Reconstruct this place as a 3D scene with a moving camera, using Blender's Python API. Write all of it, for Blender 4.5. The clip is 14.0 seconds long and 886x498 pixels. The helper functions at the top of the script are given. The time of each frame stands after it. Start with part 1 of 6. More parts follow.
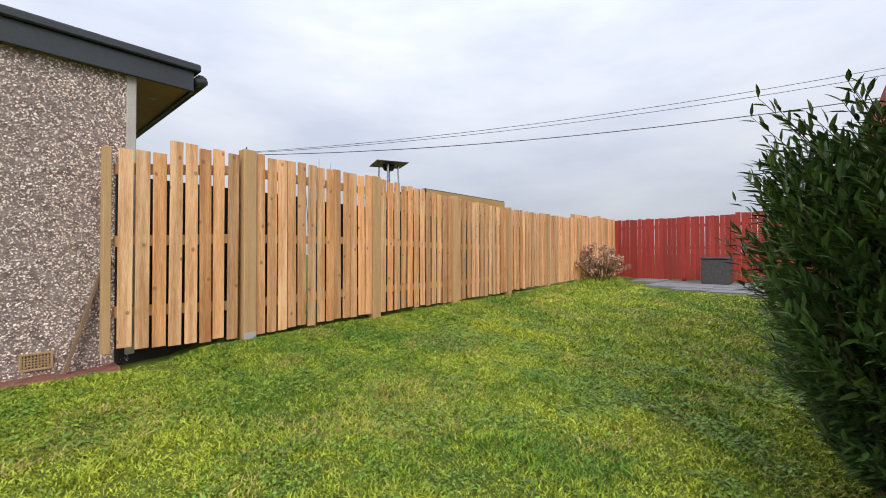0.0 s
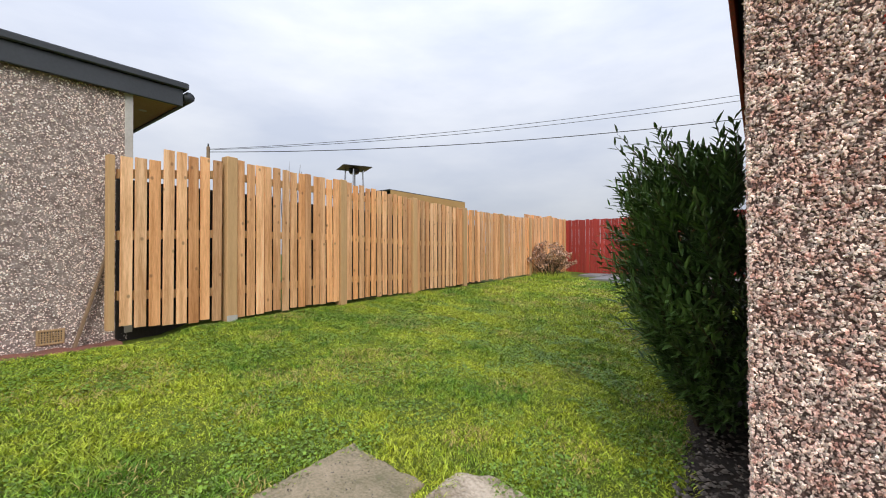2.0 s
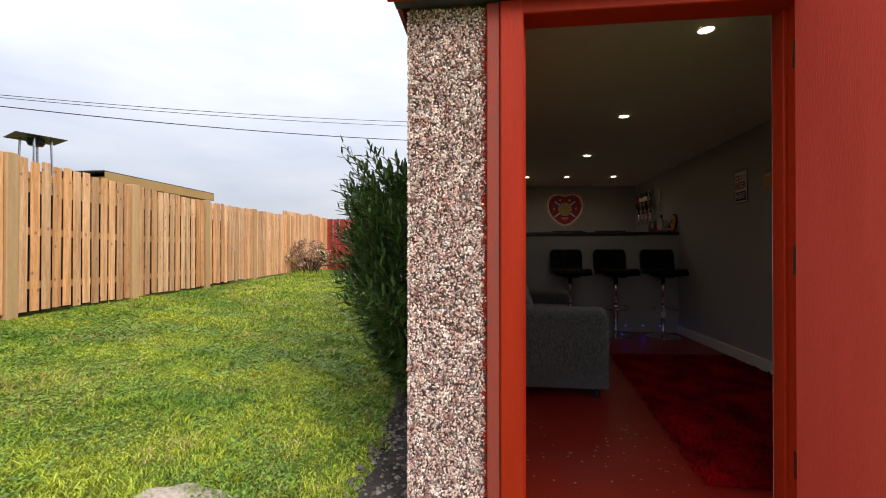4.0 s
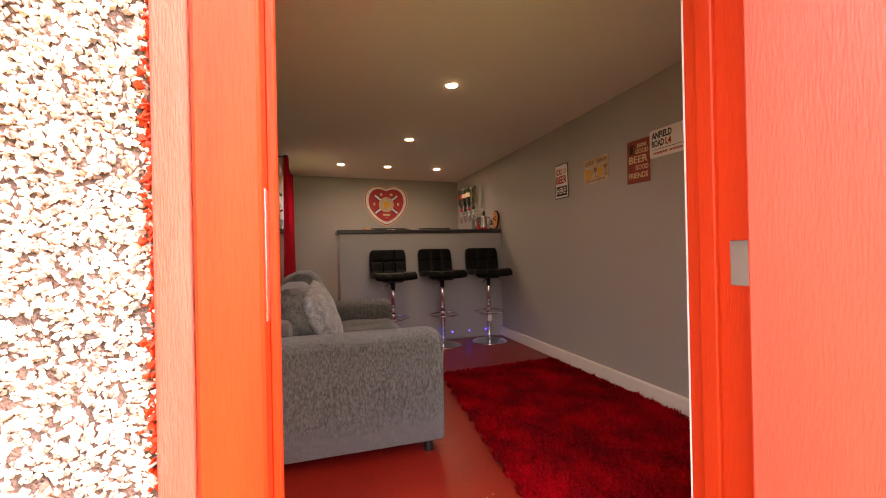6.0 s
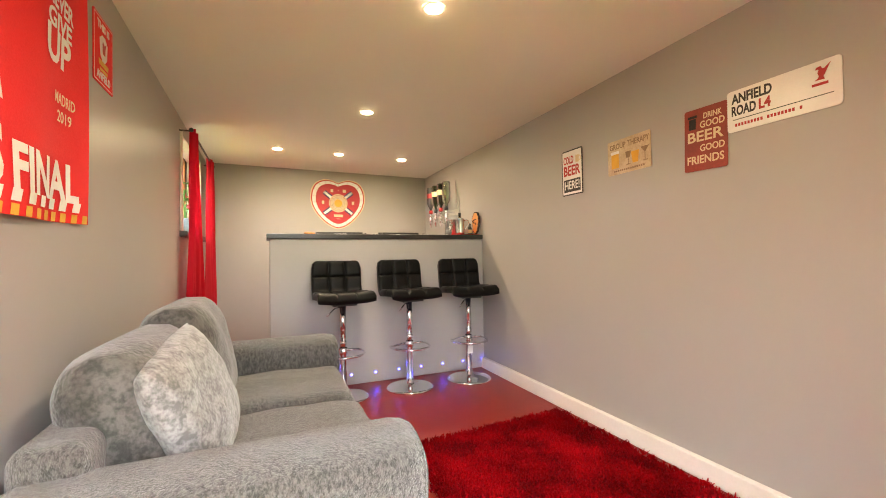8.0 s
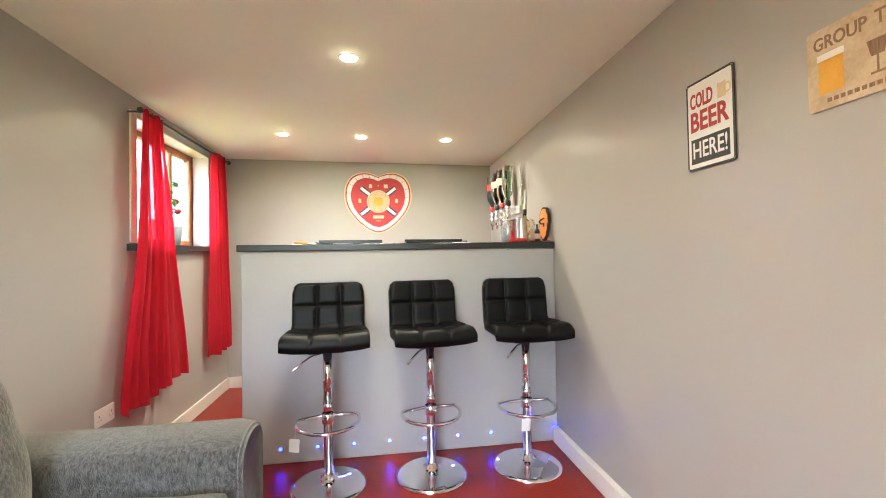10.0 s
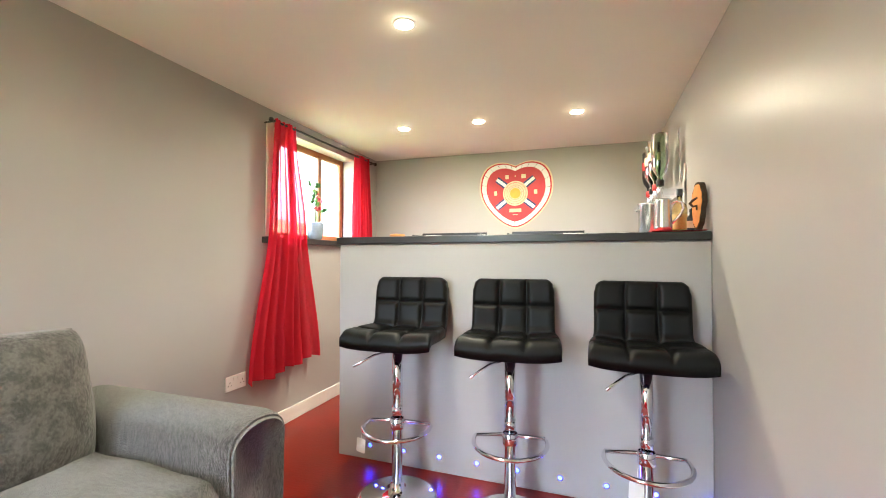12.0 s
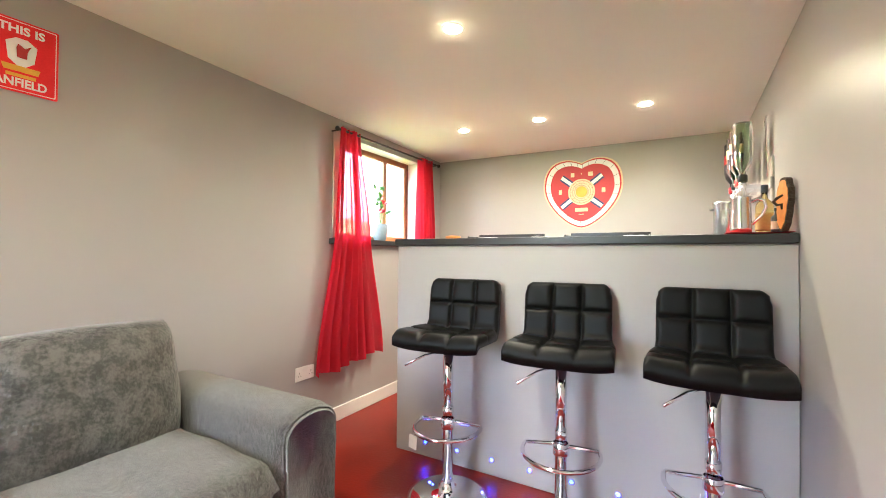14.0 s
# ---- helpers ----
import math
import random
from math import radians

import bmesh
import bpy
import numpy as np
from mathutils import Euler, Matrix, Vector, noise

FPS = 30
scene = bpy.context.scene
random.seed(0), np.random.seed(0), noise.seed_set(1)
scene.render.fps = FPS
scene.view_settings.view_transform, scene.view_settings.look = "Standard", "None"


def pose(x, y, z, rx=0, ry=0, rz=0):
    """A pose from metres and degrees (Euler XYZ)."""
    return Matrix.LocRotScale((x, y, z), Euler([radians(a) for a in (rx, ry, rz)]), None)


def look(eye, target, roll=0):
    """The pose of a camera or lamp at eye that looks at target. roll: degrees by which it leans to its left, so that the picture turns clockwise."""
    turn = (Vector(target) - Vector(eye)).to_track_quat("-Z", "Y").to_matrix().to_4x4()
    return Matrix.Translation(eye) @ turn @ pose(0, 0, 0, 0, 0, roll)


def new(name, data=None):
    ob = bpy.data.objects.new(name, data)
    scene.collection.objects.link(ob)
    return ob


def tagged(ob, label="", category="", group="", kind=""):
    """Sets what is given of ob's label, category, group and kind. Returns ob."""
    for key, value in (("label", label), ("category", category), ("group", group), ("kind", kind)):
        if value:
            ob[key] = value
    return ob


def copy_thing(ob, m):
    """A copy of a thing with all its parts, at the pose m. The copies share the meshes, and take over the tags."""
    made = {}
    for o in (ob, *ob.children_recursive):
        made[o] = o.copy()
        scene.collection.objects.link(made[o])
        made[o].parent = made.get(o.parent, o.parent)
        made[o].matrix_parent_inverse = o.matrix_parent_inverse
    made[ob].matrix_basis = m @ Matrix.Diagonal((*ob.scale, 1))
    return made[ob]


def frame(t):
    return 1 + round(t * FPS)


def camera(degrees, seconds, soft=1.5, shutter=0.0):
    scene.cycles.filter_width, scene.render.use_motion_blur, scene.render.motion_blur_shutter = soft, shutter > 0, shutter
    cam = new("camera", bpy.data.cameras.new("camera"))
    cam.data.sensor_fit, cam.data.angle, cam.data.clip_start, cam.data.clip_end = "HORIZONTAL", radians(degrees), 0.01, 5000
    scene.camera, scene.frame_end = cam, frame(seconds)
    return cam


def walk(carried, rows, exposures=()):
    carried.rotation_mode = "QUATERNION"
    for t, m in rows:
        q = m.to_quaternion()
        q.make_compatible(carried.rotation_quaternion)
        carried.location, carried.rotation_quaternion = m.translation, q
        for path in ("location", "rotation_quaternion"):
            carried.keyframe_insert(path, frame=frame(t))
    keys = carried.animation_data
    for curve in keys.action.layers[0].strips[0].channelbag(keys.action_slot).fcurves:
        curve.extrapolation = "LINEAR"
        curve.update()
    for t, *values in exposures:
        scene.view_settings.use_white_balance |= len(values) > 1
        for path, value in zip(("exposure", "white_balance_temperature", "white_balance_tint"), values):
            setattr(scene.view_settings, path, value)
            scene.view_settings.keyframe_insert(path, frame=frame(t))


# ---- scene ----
cam = camera(94.0, 14.0, 1.0)
PATH = [
    (0, (-0.922, -1.123, 1.066), (-2.258, 0.365, 1.092), -0.1),
    (0.5, (-0.821, -1.202, 1.05), (-2.155, 0.288, 1.078), -0.2),
    (1, (-0.674, -1.308, 1.035), (-1.996, 0.192, 1.063), -0.3),
    (1.5, (-0.507, -1.445, 1.012), (-1.802, 0.079, 1.036), -0.3),
    (2, (-0.421, -1.536, 1.009), (-1.636, 0.053, 1.031), -0.2),
    (2.5, (-0.304, -1.614, 1.012), (-1.351, 0.09, 1.027), -0.2),
    (3, (-0.229, -1.629, 1.001), (-1.045, 0.196, 1.027), 0.1),
    (3.5, (-0.183, -1.606, 1.006), (-0.706, 0.324, 1.021), 0.1),
    (3.9, (-0.148, -1.606, 1.009), (-0.424, 0.375, 1.021), 0.1),
    (4, (-0.13, -1.582, 1.013), (-0.35, 0.406, 1.023), 0.0),
    (4.2, (-0.114, -1.555, 1.014), (-0.215, 0.442, 1.021), 0.0),
    (6.3, (0.141, -0.457, 1.023), (0.792, 1.434, 1.038), -1.0),
    (6.4, (0.167, -0.393, 1.022), (0.833, 1.493, 1.044), -0.9),
    (6.5, (0.183, -0.331, 1.024), (0.873, 1.546, 1.042), -0.8),
    (7, (0.232, -0.108, 1.035), (0.987, 1.744, 1.058), -0.8),
    (7.5, (0.267, 0.098, 1.042), (1.051, 1.939, 1.067), -0.8),
    (8, (0.313, 0.35, 1.074), (1.101, 2.188, 1.099), -0.8),
    (8.2, (0.35, 0.445, 1.093), (1.128, 2.287, 1.108), -0.9),
    (10.3, (1.232, 1.452, 1.188), (1.394, 3.445, 1.219), -0.7),
    (10.5, (1.286, 1.52, 1.188), (1.353, 3.518, 1.223), -0.6),
    (11, (1.452, 1.647, 1.165), (1.254, 3.637, 1.203), -0.4),
    (11.5, (1.607, 1.708, 1.15), (1.147, 3.654, 1.189), -0.1),
    (12, (1.712, 1.746, 1.136), (1.042, 3.63, 1.177), 0.1),
    (12.5, (1.758, 1.764, 1.137), (0.956, 3.596, 1.174), 0.2),
    (13, (1.787, 1.766, 1.146), (0.894, 3.554, 1.182), 0.4),
    (13.5, (1.806, 1.773, 1.154), (0.853, 3.531, 1.189), 0.4),
    (14, (1.816, 1.787, 1.155), (0.82, 3.521, 1.187), 0.5),
]
walk(cam, [(t, look(e, a, r)) for t, e, a, r in PATH],
     exposures=[(0.0, 0.15, 6500, 10), (2.8, 0.16, 6500, 10), (3.5, 0.32, 6500, 10), (4.2, 0.39, 6600, 11), (5.3, 1.5, 7000, 16), (6.3, 3.75, 8200, 29), (6.6, 4.05, 8200, 29), (7.0, 4.5, 8200, 27),
                (7.5, 4.8, 7800, 22), (8.2, 5.1, 6800, 5), (10.4, 5.42, 5700, 1), (14.0, 5.54, 5680, 3)])

# ---- light ----
world = bpy.data.worlds.new("overcast_sky")
scene.world = world
world.use_nodes = True
wn, wl = world.node_tree.nodes, world.node_tree.links
wn.clear()
w_out = wn.new("ShaderNodeOutputWorld")
w_bg = wn.new("ShaderNodeBackground")
w_sky = wn.new("ShaderNodeTexSky")
w_sky.sky_type, w_sky.sun_disc = "NISHITA", False
w_sky.sun_elevation, w_sky.sun_rotation = radians(39), radians(135)
w_co = wn.new("ShaderNodeTexCoord")
w_map = wn.new("ShaderNodeMapping")
w_map.inputs["Scale"].default_value = (1.0, 1.0, 3.2)
w_noise = wn.new("ShaderNodeTexNoise")
w_noise.inputs["Scale"].default_value, w_noise.inputs["Detail"].default_value = 2.3, 7.0
w_noise.inputs["Roughness"].default_value = 0.52
w_ramp = wn.new("ShaderNodeValToRGB")
w_ramp.color_ramp.elements[0].position, w_ramp.color_ramp.elements[0].color = 0.36, (6.0, 6.45, 7.6, 1)
w_ramp.color_ramp.elements[1].position, w_ramp.color_ramp.elements[1].color = 0.66, (7.9, 8.15, 8.8, 1)
w_mix = wn.new("ShaderNodeMix")
w_mix.data_type = "RGBA"
w_mix.inputs["Factor"].default_value = 0.88
wl.new(w_co.outputs["Generated"], w_map.inputs["Vector"])
wl.new(w_map.outputs["Vector"], w_noise.inputs["Vector"])
wl.new(w_noise.outputs["Fac"], w_ramp.inputs["Fac"])
wl.new(w_sky.outputs["Color"], w_mix.inputs["A"])
wl.new(w_ramp.outputs["Color"], w_mix.inputs["B"])
# an overcast sky is brighter overhead than at the horizon
w_sep = wn.new("ShaderNodeSeparateXYZ")
w_up = wn.new("ShaderNodeMapRange")
w_up.inputs["From Min"].default_value, w_up.inputs["From Max"].default_value = 0.0, 1.0
w_up.inputs["To Min"].default_value, w_up.inputs["To Max"].default_value = 0.64, 2.1
wl.new(w_co.outputs["Generated"], w_sep.inputs["Vector"])
wl.new(w_sep.outputs["Z"], w_up.inputs["Value"])
w_mul = wn.new("ShaderNodeVectorMath")
w_mul.operation = "SCALE"
wl.new(w_mix.outputs["Result"], w_mul.inputs[0])
wl.new(w_up.outputs["Result"], w_mul.inputs["Scale"])
wl.new(w_mul.outputs["Vector"], w_bg.inputs["Color"])
w_bg.inputs["Strength"].default_value = 0.098
wl.new(w_bg.outputs["Background"], w_out.inputs["Surface"])

sun = new("sun", bpy.data.lights.new("sun", "SUN"))
sun.data.energy, sun.data.angle, sun.data.color = 1.5, radians(24), (1.0, 0.95, 0.88)
sun.matrix_world = look((8, -8, 9), (0, 0, 0))

LAMP_WATTS, LAMP_COLOUR, LED_WATTS = 0.27, (1.0, 0.85, 0.64), 0.0030


# ---- materials ----
def surface(name, base, other=None, scale=6.0, fine=60.0, rough=0.6, metal=0.0, bump=0.15, stretch=(1, 1, 1), contrast=1.0,
            rand=0.0, island=0.0, coat=0.0, sheen=0.0, spec=0.5, bump_dist=0.01):
    """Two-scale noise between two colours, with fine bump; rand varies whole objects, island varies loose pieces."""
    m = bpy.data.materials.new(name)
    m.use_nodes = True
    n, l = m.node_tree.nodes, m.node_tree.links
    b = n["Principled BSDF"]
    other = other or tuple(c * 0.7 for c in base)
    co = n.new("ShaderNodeTexCoord")
    mp = n.new("ShaderNodeMapping")
    mp.inputs["Scale"].default_value = stretch
    l.new(co.outputs["Object"], mp.inputs["Vector"])
    if rand:
        info = n.new("ShaderNodeObjectInfo")
        sh = n.new("ShaderNodeVectorMath")
        sh.operation = "SCALE"
        sh.inputs[0].default_value = (31.0, 17.0, 23.0)
        l.new(info.outputs["Random"], sh.inputs["Scale"])
        l.new(sh.outputs["Vector"], mp.inputs["Location"])
    big, small = n.new("ShaderNodeTexNoise"), n.new("ShaderNodeTexNoise")
    big.inputs["Scale"].default_value, big.inputs["Detail"].default_value = scale, 5.0
    small.inputs["Scale"].default_value, small.inputs["Detail"].default_value = fine, 4.0
    for k in (big, small):
        l.new(mp.outputs["Vector"], k.inputs["Vector"])
    add = n.new("ShaderNodeMath")
    add.operation = "MULTIPLY_ADD"
    add.inputs[1].default_value = 0.6
    l.new(big.outputs["Fac"], add.inputs[0])
    half = n.new("ShaderNodeMath")
    half.operation = "MULTIPLY"
    half.inputs[1].default_value = 0.4
    l.new(small.outputs["Fac"], half.inputs[0])
    l.new(half.outputs[0], add.inputs[2])
    ramp = n.new("ShaderNodeMapRange")
    ramp.inputs["From Min"].default_value = 0.5 - 0.2 / contrast
    ramp.inputs["From Max"].default_value = 0.5 + 0.2 / contrast
    l.new(add.outputs[0], ramp.inputs["Value"])
    mix = n.new("ShaderNodeMix")
    mix.data_type = "RGBA"
    mix.inputs["A"].default_value, mix.inputs["B"].default_value = (*other, 1), (*base, 1)
    l.new(ramp.outputs["Result"], mix.inputs["Factor"])
    out = mix.outputs["Result"]
    if rand or island:
        src = info.outputs["Random"] if rand else n.new("ShaderNodeNewGeometry").outputs["Random Per Island"]
        val = n.new("ShaderNodeMapRange")
        k = rand or island
        val.inputs["To Min"].default_value, val.inputs["To Max"].default_value = 1 - k, 1 + k
        l.new(src, val.inputs["Value"])
        hsv = n.new("ShaderNodeHueSaturation")
        l.new(out, hsv.inputs["Color"])
        l.new(val.outputs["Result"], hsv.inputs["Value"])
        out = hsv.outputs["Color"]
    l.new(out, b.inputs["Base Color"])
    rr = n.new("ShaderNodeMapRange")
    rr.inputs["To Min"].default_value, rr.inputs["To Max"].default_value = min(1, rough * 1.12), rough * 0.85
    l.new(small.outputs["Fac"], rr.inputs["Value"])
    l.new(rr.outputs["Result"], b.inputs["Roughness"])
    b.inputs["Metallic"].default_value = metal
    b.inputs["Specular IOR Level"].default_value = spec
    b.inputs["Coat Weight"].default_value = coat
    b.inputs["Sheen Weight"].default_value = sheen
    if bump:
        bp = n.new("ShaderNodeBump")
        bp.inputs["Strength"].default_value, bp.inputs["Distance"].default_value = bump, bump_dist
        l.new(small.outputs["Fac"], bp.inputs["Height"])
        l.new(bp.outputs["Normal"], b.inputs["Normal"])
    return m


def glass(name, tint, rough=0.02, alpha=None):
    m = bpy.data.materials.new(name)
    m.use_nodes = True
    b = m.node_tree.nodes["Principled BSDF"]
    b.inputs["Base Color"].default_value = (*tint, 1)
    b.inputs["Roughness"].default_value = rough
    b.inputs["Transmission Weight"].default_value = 1.0
    b.inputs["IOR"].default_value = 1.45
    return m


def glow(name, colour, strength):
    m = bpy.data.materials.new(name)
    m.use_nodes = True
    b = m.node_tree.nodes["Principled BSDF"]
    b.inputs["Base Color"].default_value = (0.8, 0.8, 0.8, 1)
    b.inputs["Emission Color"].default_value = (*colour, 1)
    b.inputs["Emission Strength"].default_value = strength
    return m


def sheer(name, colour, through_part):
    """Thin woven cloth that lets part of the light through."""
    m = surface(name, colour, tuple(c * 0.75 for c in colour), 14, 240, 0.8, bump=0.1, stretch=(1, 1, 0.2))
    n, l = m.node_tree.nodes, m.node_tree.links
    b = n["Principled BSDF"]
    tr = n.new("ShaderNodeBsdfTranslucent")
    tr.inputs["Color"].default_value = (*colour, 1)
    cl = n.new("ShaderNodeBsdfTransparent")
    cl.inputs["Color"].default_value = (1.0, 0.45, 0.5, 1)
    m1, m2 = n.new("ShaderNodeMixShader"), n.new("ShaderNodeMixShader")
    m1.inputs["Fac"].default_value, m2.inputs["Fac"].default_value = 0.5, through_part
    l.new(b.outputs["BSDF"], m1.inputs[1])
    l.new(tr.outputs["BSDF"], m1.inputs[2])
    l.new(m1.outputs["Shader"], m2.inputs[1])
    l.new(cl.outputs["BSDF"], m2.inputs[2])
    l.new(m2.outputs["Shader"], n["Material Output"].inputs["Surface"])
    return m


GRASS = surface("grass", (0.13, 0.17, 0.022), (0.050, 0.072, 0.011), 1.6, 70, 0.85, bump=0.6, contrast=1.6, spec=0.2)
BLADE = surface("grass_blade", (0.42, 0.475, 0.036), (0.13, 0.255, 0.018), 1.5, 14, 0.55, bump=0, island=0.65, contrast=2.1)
CLOVER = surface("lawn_weed_leaf", (0.21, 0.34, 0.035), (0.10, 0.19, 0.018), 3.0, 30, 0.55, bump=0, island=0.5)
DRYBLADE = surface("dry_grass_blade", (0.58, 0.47, 0.16), (0.36, 0.27, 0.09), 2.0, 30, 0.7, bump=0, island=0.3)
SOIL = surface("soil", (0.06, 0.045, 0.035), (0.02, 0.016, 0.013), 9, 60, 0.95, bump=0.8)
REDSOIL = surface("red_gravel", (0.32, 0.13, 0.09), (0.16, 0.07, 0.05), 14, 90, 0.95, bump=0.9)
HARL = surface("pebbledash_backing", (0.46, 0.37, 0.33), (0.22, 0.16, 0.14), 20, 190, 0.9, bump=0.9, contrast=1.8)
PEBBLE = surface("pebbles", (0.98, 0.89, 0.83), (0.70, 0.53, 0.46), 30, 120, 0.7, bump=0.2, island=0.68, contrast=1.2)
PIERHARL = surface("brown_pebbledash_backing", (0.20, 0.125, 0.105), (0.075, 0.045, 0.04), 20, 190, 0.95, bump=0.9, contrast=1.5)
PIERSTONE = surface("pink_and_white_pebbles", (0.95, 0.82, 0.73), (0.48, 0.24, 0.19), 26, 120, 0.7, bump=0.2, island=0.78, contrast=1.5)
DOORPAINT = surface("chalky_red_door_paint", (0.74, 0.085, 0.055), (0.64, 0.065, 0.040), 2.2, 40, 0.42, spec=0.45, bump=0.15, stretch=(6, 6, 0.8))
CONCRETE = surface("concrete_slab", (0.40, 0.32, 0.22), (0.18, 0.16, 0.09), 6, 90, 0.9, bump=0.7, contrast=1.6)
PALESTONE = surface("pale_rough_stone", (0.58, 0.49, 0.38), (0.24, 0.19, 0.13), 7, 70, 0.95, bump=1.0, contrast=1.9)
TIMBER_POST = surface("fence_post_timber", (0.68, 0.43, 0.21), (0.50, 0.30, 0.13), 3.0, 26, 0.75, bump=0.3, stretch=(9, 9, 0.7), rand=0.12)


def fence_timber(name):
    """Sawn softwood: every board its own tone from pale to orange, long grain, scattered knots, greyer weathered ends."""
    m = surface(name, (0.93, 0.585, 0.325), (0.58, 0.30, 0.13), 3.0, 26, 0.72, bump=0.3, stretch=(9, 9, 0.7), rand=0.27, contrast=1.7)
    n, l = m.node_tree.nodes, m.node_tree.links
    b = n["Principled BSDF"]
    src = b.inputs["Base Color"].links[0].from_socket
    info = n.new("ShaderNodeObjectInfo")
    wn2 = n.new("ShaderNodeTexWhiteNoise")
    wn2.noise_dimensions = "1D"
    l.new(info.outputs["Random"], wn2.inputs["W"])
    tone = n.new("ShaderNodeMix")
    tone.data_type, tone.blend_type = "RGBA", "MULTIPLY"
    tone.inputs["B"].default_value = (1.0, 0.80, 0.60, 1)
    l.new(wn2.outputs["Value"], tone.inputs["Factor"])
    l.new(src, tone.inputs["A"])
    vo = n.new("ShaderNodeTexVoronoi")
    vo.voronoi_dimensions = "2D"
    vo.inputs["Scale"].default_value = 4.2
    co = n.new("ShaderNodeTexCoord")
    mp = n.new("ShaderNodeMapping")
    mp.inputs["Rotation"].default_value = (radians(90), 0, 0)
    sh = n.new("ShaderNodeVectorMath")
    sh.operation = "SCALE"
    sh.inputs[0].default_value = (11.0, 29.0, 47.0)
    l.new(info.outputs["Random"], sh.inputs["Scale"])
    l.new(sh.outputs["Vector"], mp.inputs["Location"])
    l.new(co.outputs["Object"], mp.inputs["Vector"])
    l.new(mp.outputs["Vector"], vo.inputs["Vector"])
    kn = n.new("ShaderNodeMapRange")
    kn.inputs["From Min"].default_value, kn.inputs["From Max"].default_value = 0.025, 0.06
    kn.inputs["To Min"].default_value, kn.inputs["To Max"].default_value = 0.6, 0.0
    l.new(vo.outputs["Distance"], kn.inputs["Value"])
    knot = n.new("ShaderNodeMix")
    knot.data_type = "RGBA"
    knot.inputs["B"].default_value = (0.16, 0.07, 0.025, 1)
    l.new(kn.outputs["Result"], knot.inputs["Factor"])
    l.new(tone.outputs["Result"], knot.inputs["A"])
    l.new(knot.outputs["Result"], b.inputs["Base Color"])
    return m


TIMBER = fence_timber("new_fence_timber")
# near-black also stands for the shade on the fence's back boards
DARKWOOD = surface("near_black_brown", (0.035, 0.03, 0.026), (0.015, 0.013, 0.012), 4, 40, 0.85, bump=0.3, stretch=(8, 8, 0.6))
OLDWOOD = surface("weathered_plank", (0.33, 0.22, 0.13), (0.20, 0.13, 0.08), 4, 40, 0.85, bump=0.4, stretch=(8, 8, 0.6))
FRAMEWOOD = surface("brown_window_stain", (0.55, 0.28, 0.12), (0.42, 0.19, 0.075), 4, 40, 0.6, bump=0.2, stretch=(8, 8, 0.6))
REDFENCE = surface("red_fence_paint", (0.42, 0.045, 0.03), (0.26, 0.025, 0.018), 3, 30, 0.7, bump=0.3, stretch=(9, 9, 0.7), rand=0.18)
REDPAINT = surface("red_gloss_paint", (0.50, 0.036, 0.008), (0.40, 0.025, 0.006), 3, 40, 0.5, spec=0.2, bump=0.15, stretch=(6, 6, 0.6))
WORNRED = surface("worn_red_paint", (0.44, 0.055, 0.03), (0.28, 0.075, 0.05), 8, 60, 0.75, bump=0.5, stretch=(6, 6, 0.7), contrast=1.7)
SLATE = surface("dark_grey_fascia", (0.045, 0.05, 0.057), (0.03, 0.033, 0.038), 3, 60, 0.5, bump=0.1)
SOFFIT = surface("varnished_soffit", (0.42, 0.22, 0.10), (0.32, 0.16, 0.07), 5, 50, 0.55, bump=0.1)
OFFWHITE = surface("offwhite_board", (0.58, 0.55, 0.50), (0.42, 0.39, 0.35), 8, 60, 0.7, bump=0.2)
AIRBRICK = surface("buff_air_vent", (0.50, 0.34, 0.18), (0.40, 0.26, 0.13), 12, 80, 0.8, bump=0.3)
YELLOWWOOD = surface("yellow_shed_timber", (0.50, 0.31, 0.11), (0.40, 0.23, 0.08), 2, 30, 0.7, bump=0.2)
BLACKMETAL = surface("black_painted_metal", (0.02, 0.02, 0.022), (0.012, 0.012, 0.013), 5, 80, 0.4, bump=0.05)
STEEL = surface("brushed_steel", (0.66, 0.66, 0.65), (0.55, 0.55, 0.55), 6, 200, 0.25, metal=1.0, bump=0.03)
CHROME = surface("chrome", (0.82, 0.82, 0.84), (0.76, 0.76, 0.78), 5, 200, 0.06, metal=1.0, bump=0.0)
PAVING = surface("grey_paving", (0.26, 0.26, 0.27), (0.16, 0.16, 0.17), 5, 60, 0.8, bump=0.3, rand=0.12)
WICKER = surface("grey_rattan", (0.10, 0.09, 0.09), (0.04, 0.038, 0.038), 20, 120, 0.7, bump=0.8)
LEAF = surface("laurel_leaf", (0.120, 0.200, 0.050), (0.038, 0.085, 0.022), 3, 30, 0.36, bump=0.05, island=0.55)
TWIG = surface("brown_stem", (0.12, 0.09, 0.055), (0.07, 0.05, 0.03), 10, 60, 0.85, bump=0.3)
DRYFLOWER = surface("dried_flower_heads", (0.78, 0.58, 0.44), (0.44, 0.27, 0.18), 5, 40, 0.85, bump=0.2, island=0.4)
WALL = surface("grey_wall_paint", (0.38, 0.36, 0.345), (0.36, 0.34, 0.325), 1.5, 300, 0.37, bump=0.03, bump_dist=0.003)
CEIL = surface("white_ceiling_paint", (0.84, 0.80, 0.77), (0.81, 0.77, 0.74), 1.2, 260, 0.75, bump=0.05, bump_dist=0.003)
BARPAINT = surface("pale_grey_bar_paint", (0.395, 0.38, 0.375), (0.37, 0.355, 0.35), 2, 260, 0.5, bump=0.04, bump_dist=0.003)
WORKTOP = surface("black_laminate", (0.024, 0.023, 0.024), (0.015, 0.014, 0.015), 8, 220, 0.35, bump=0.05)
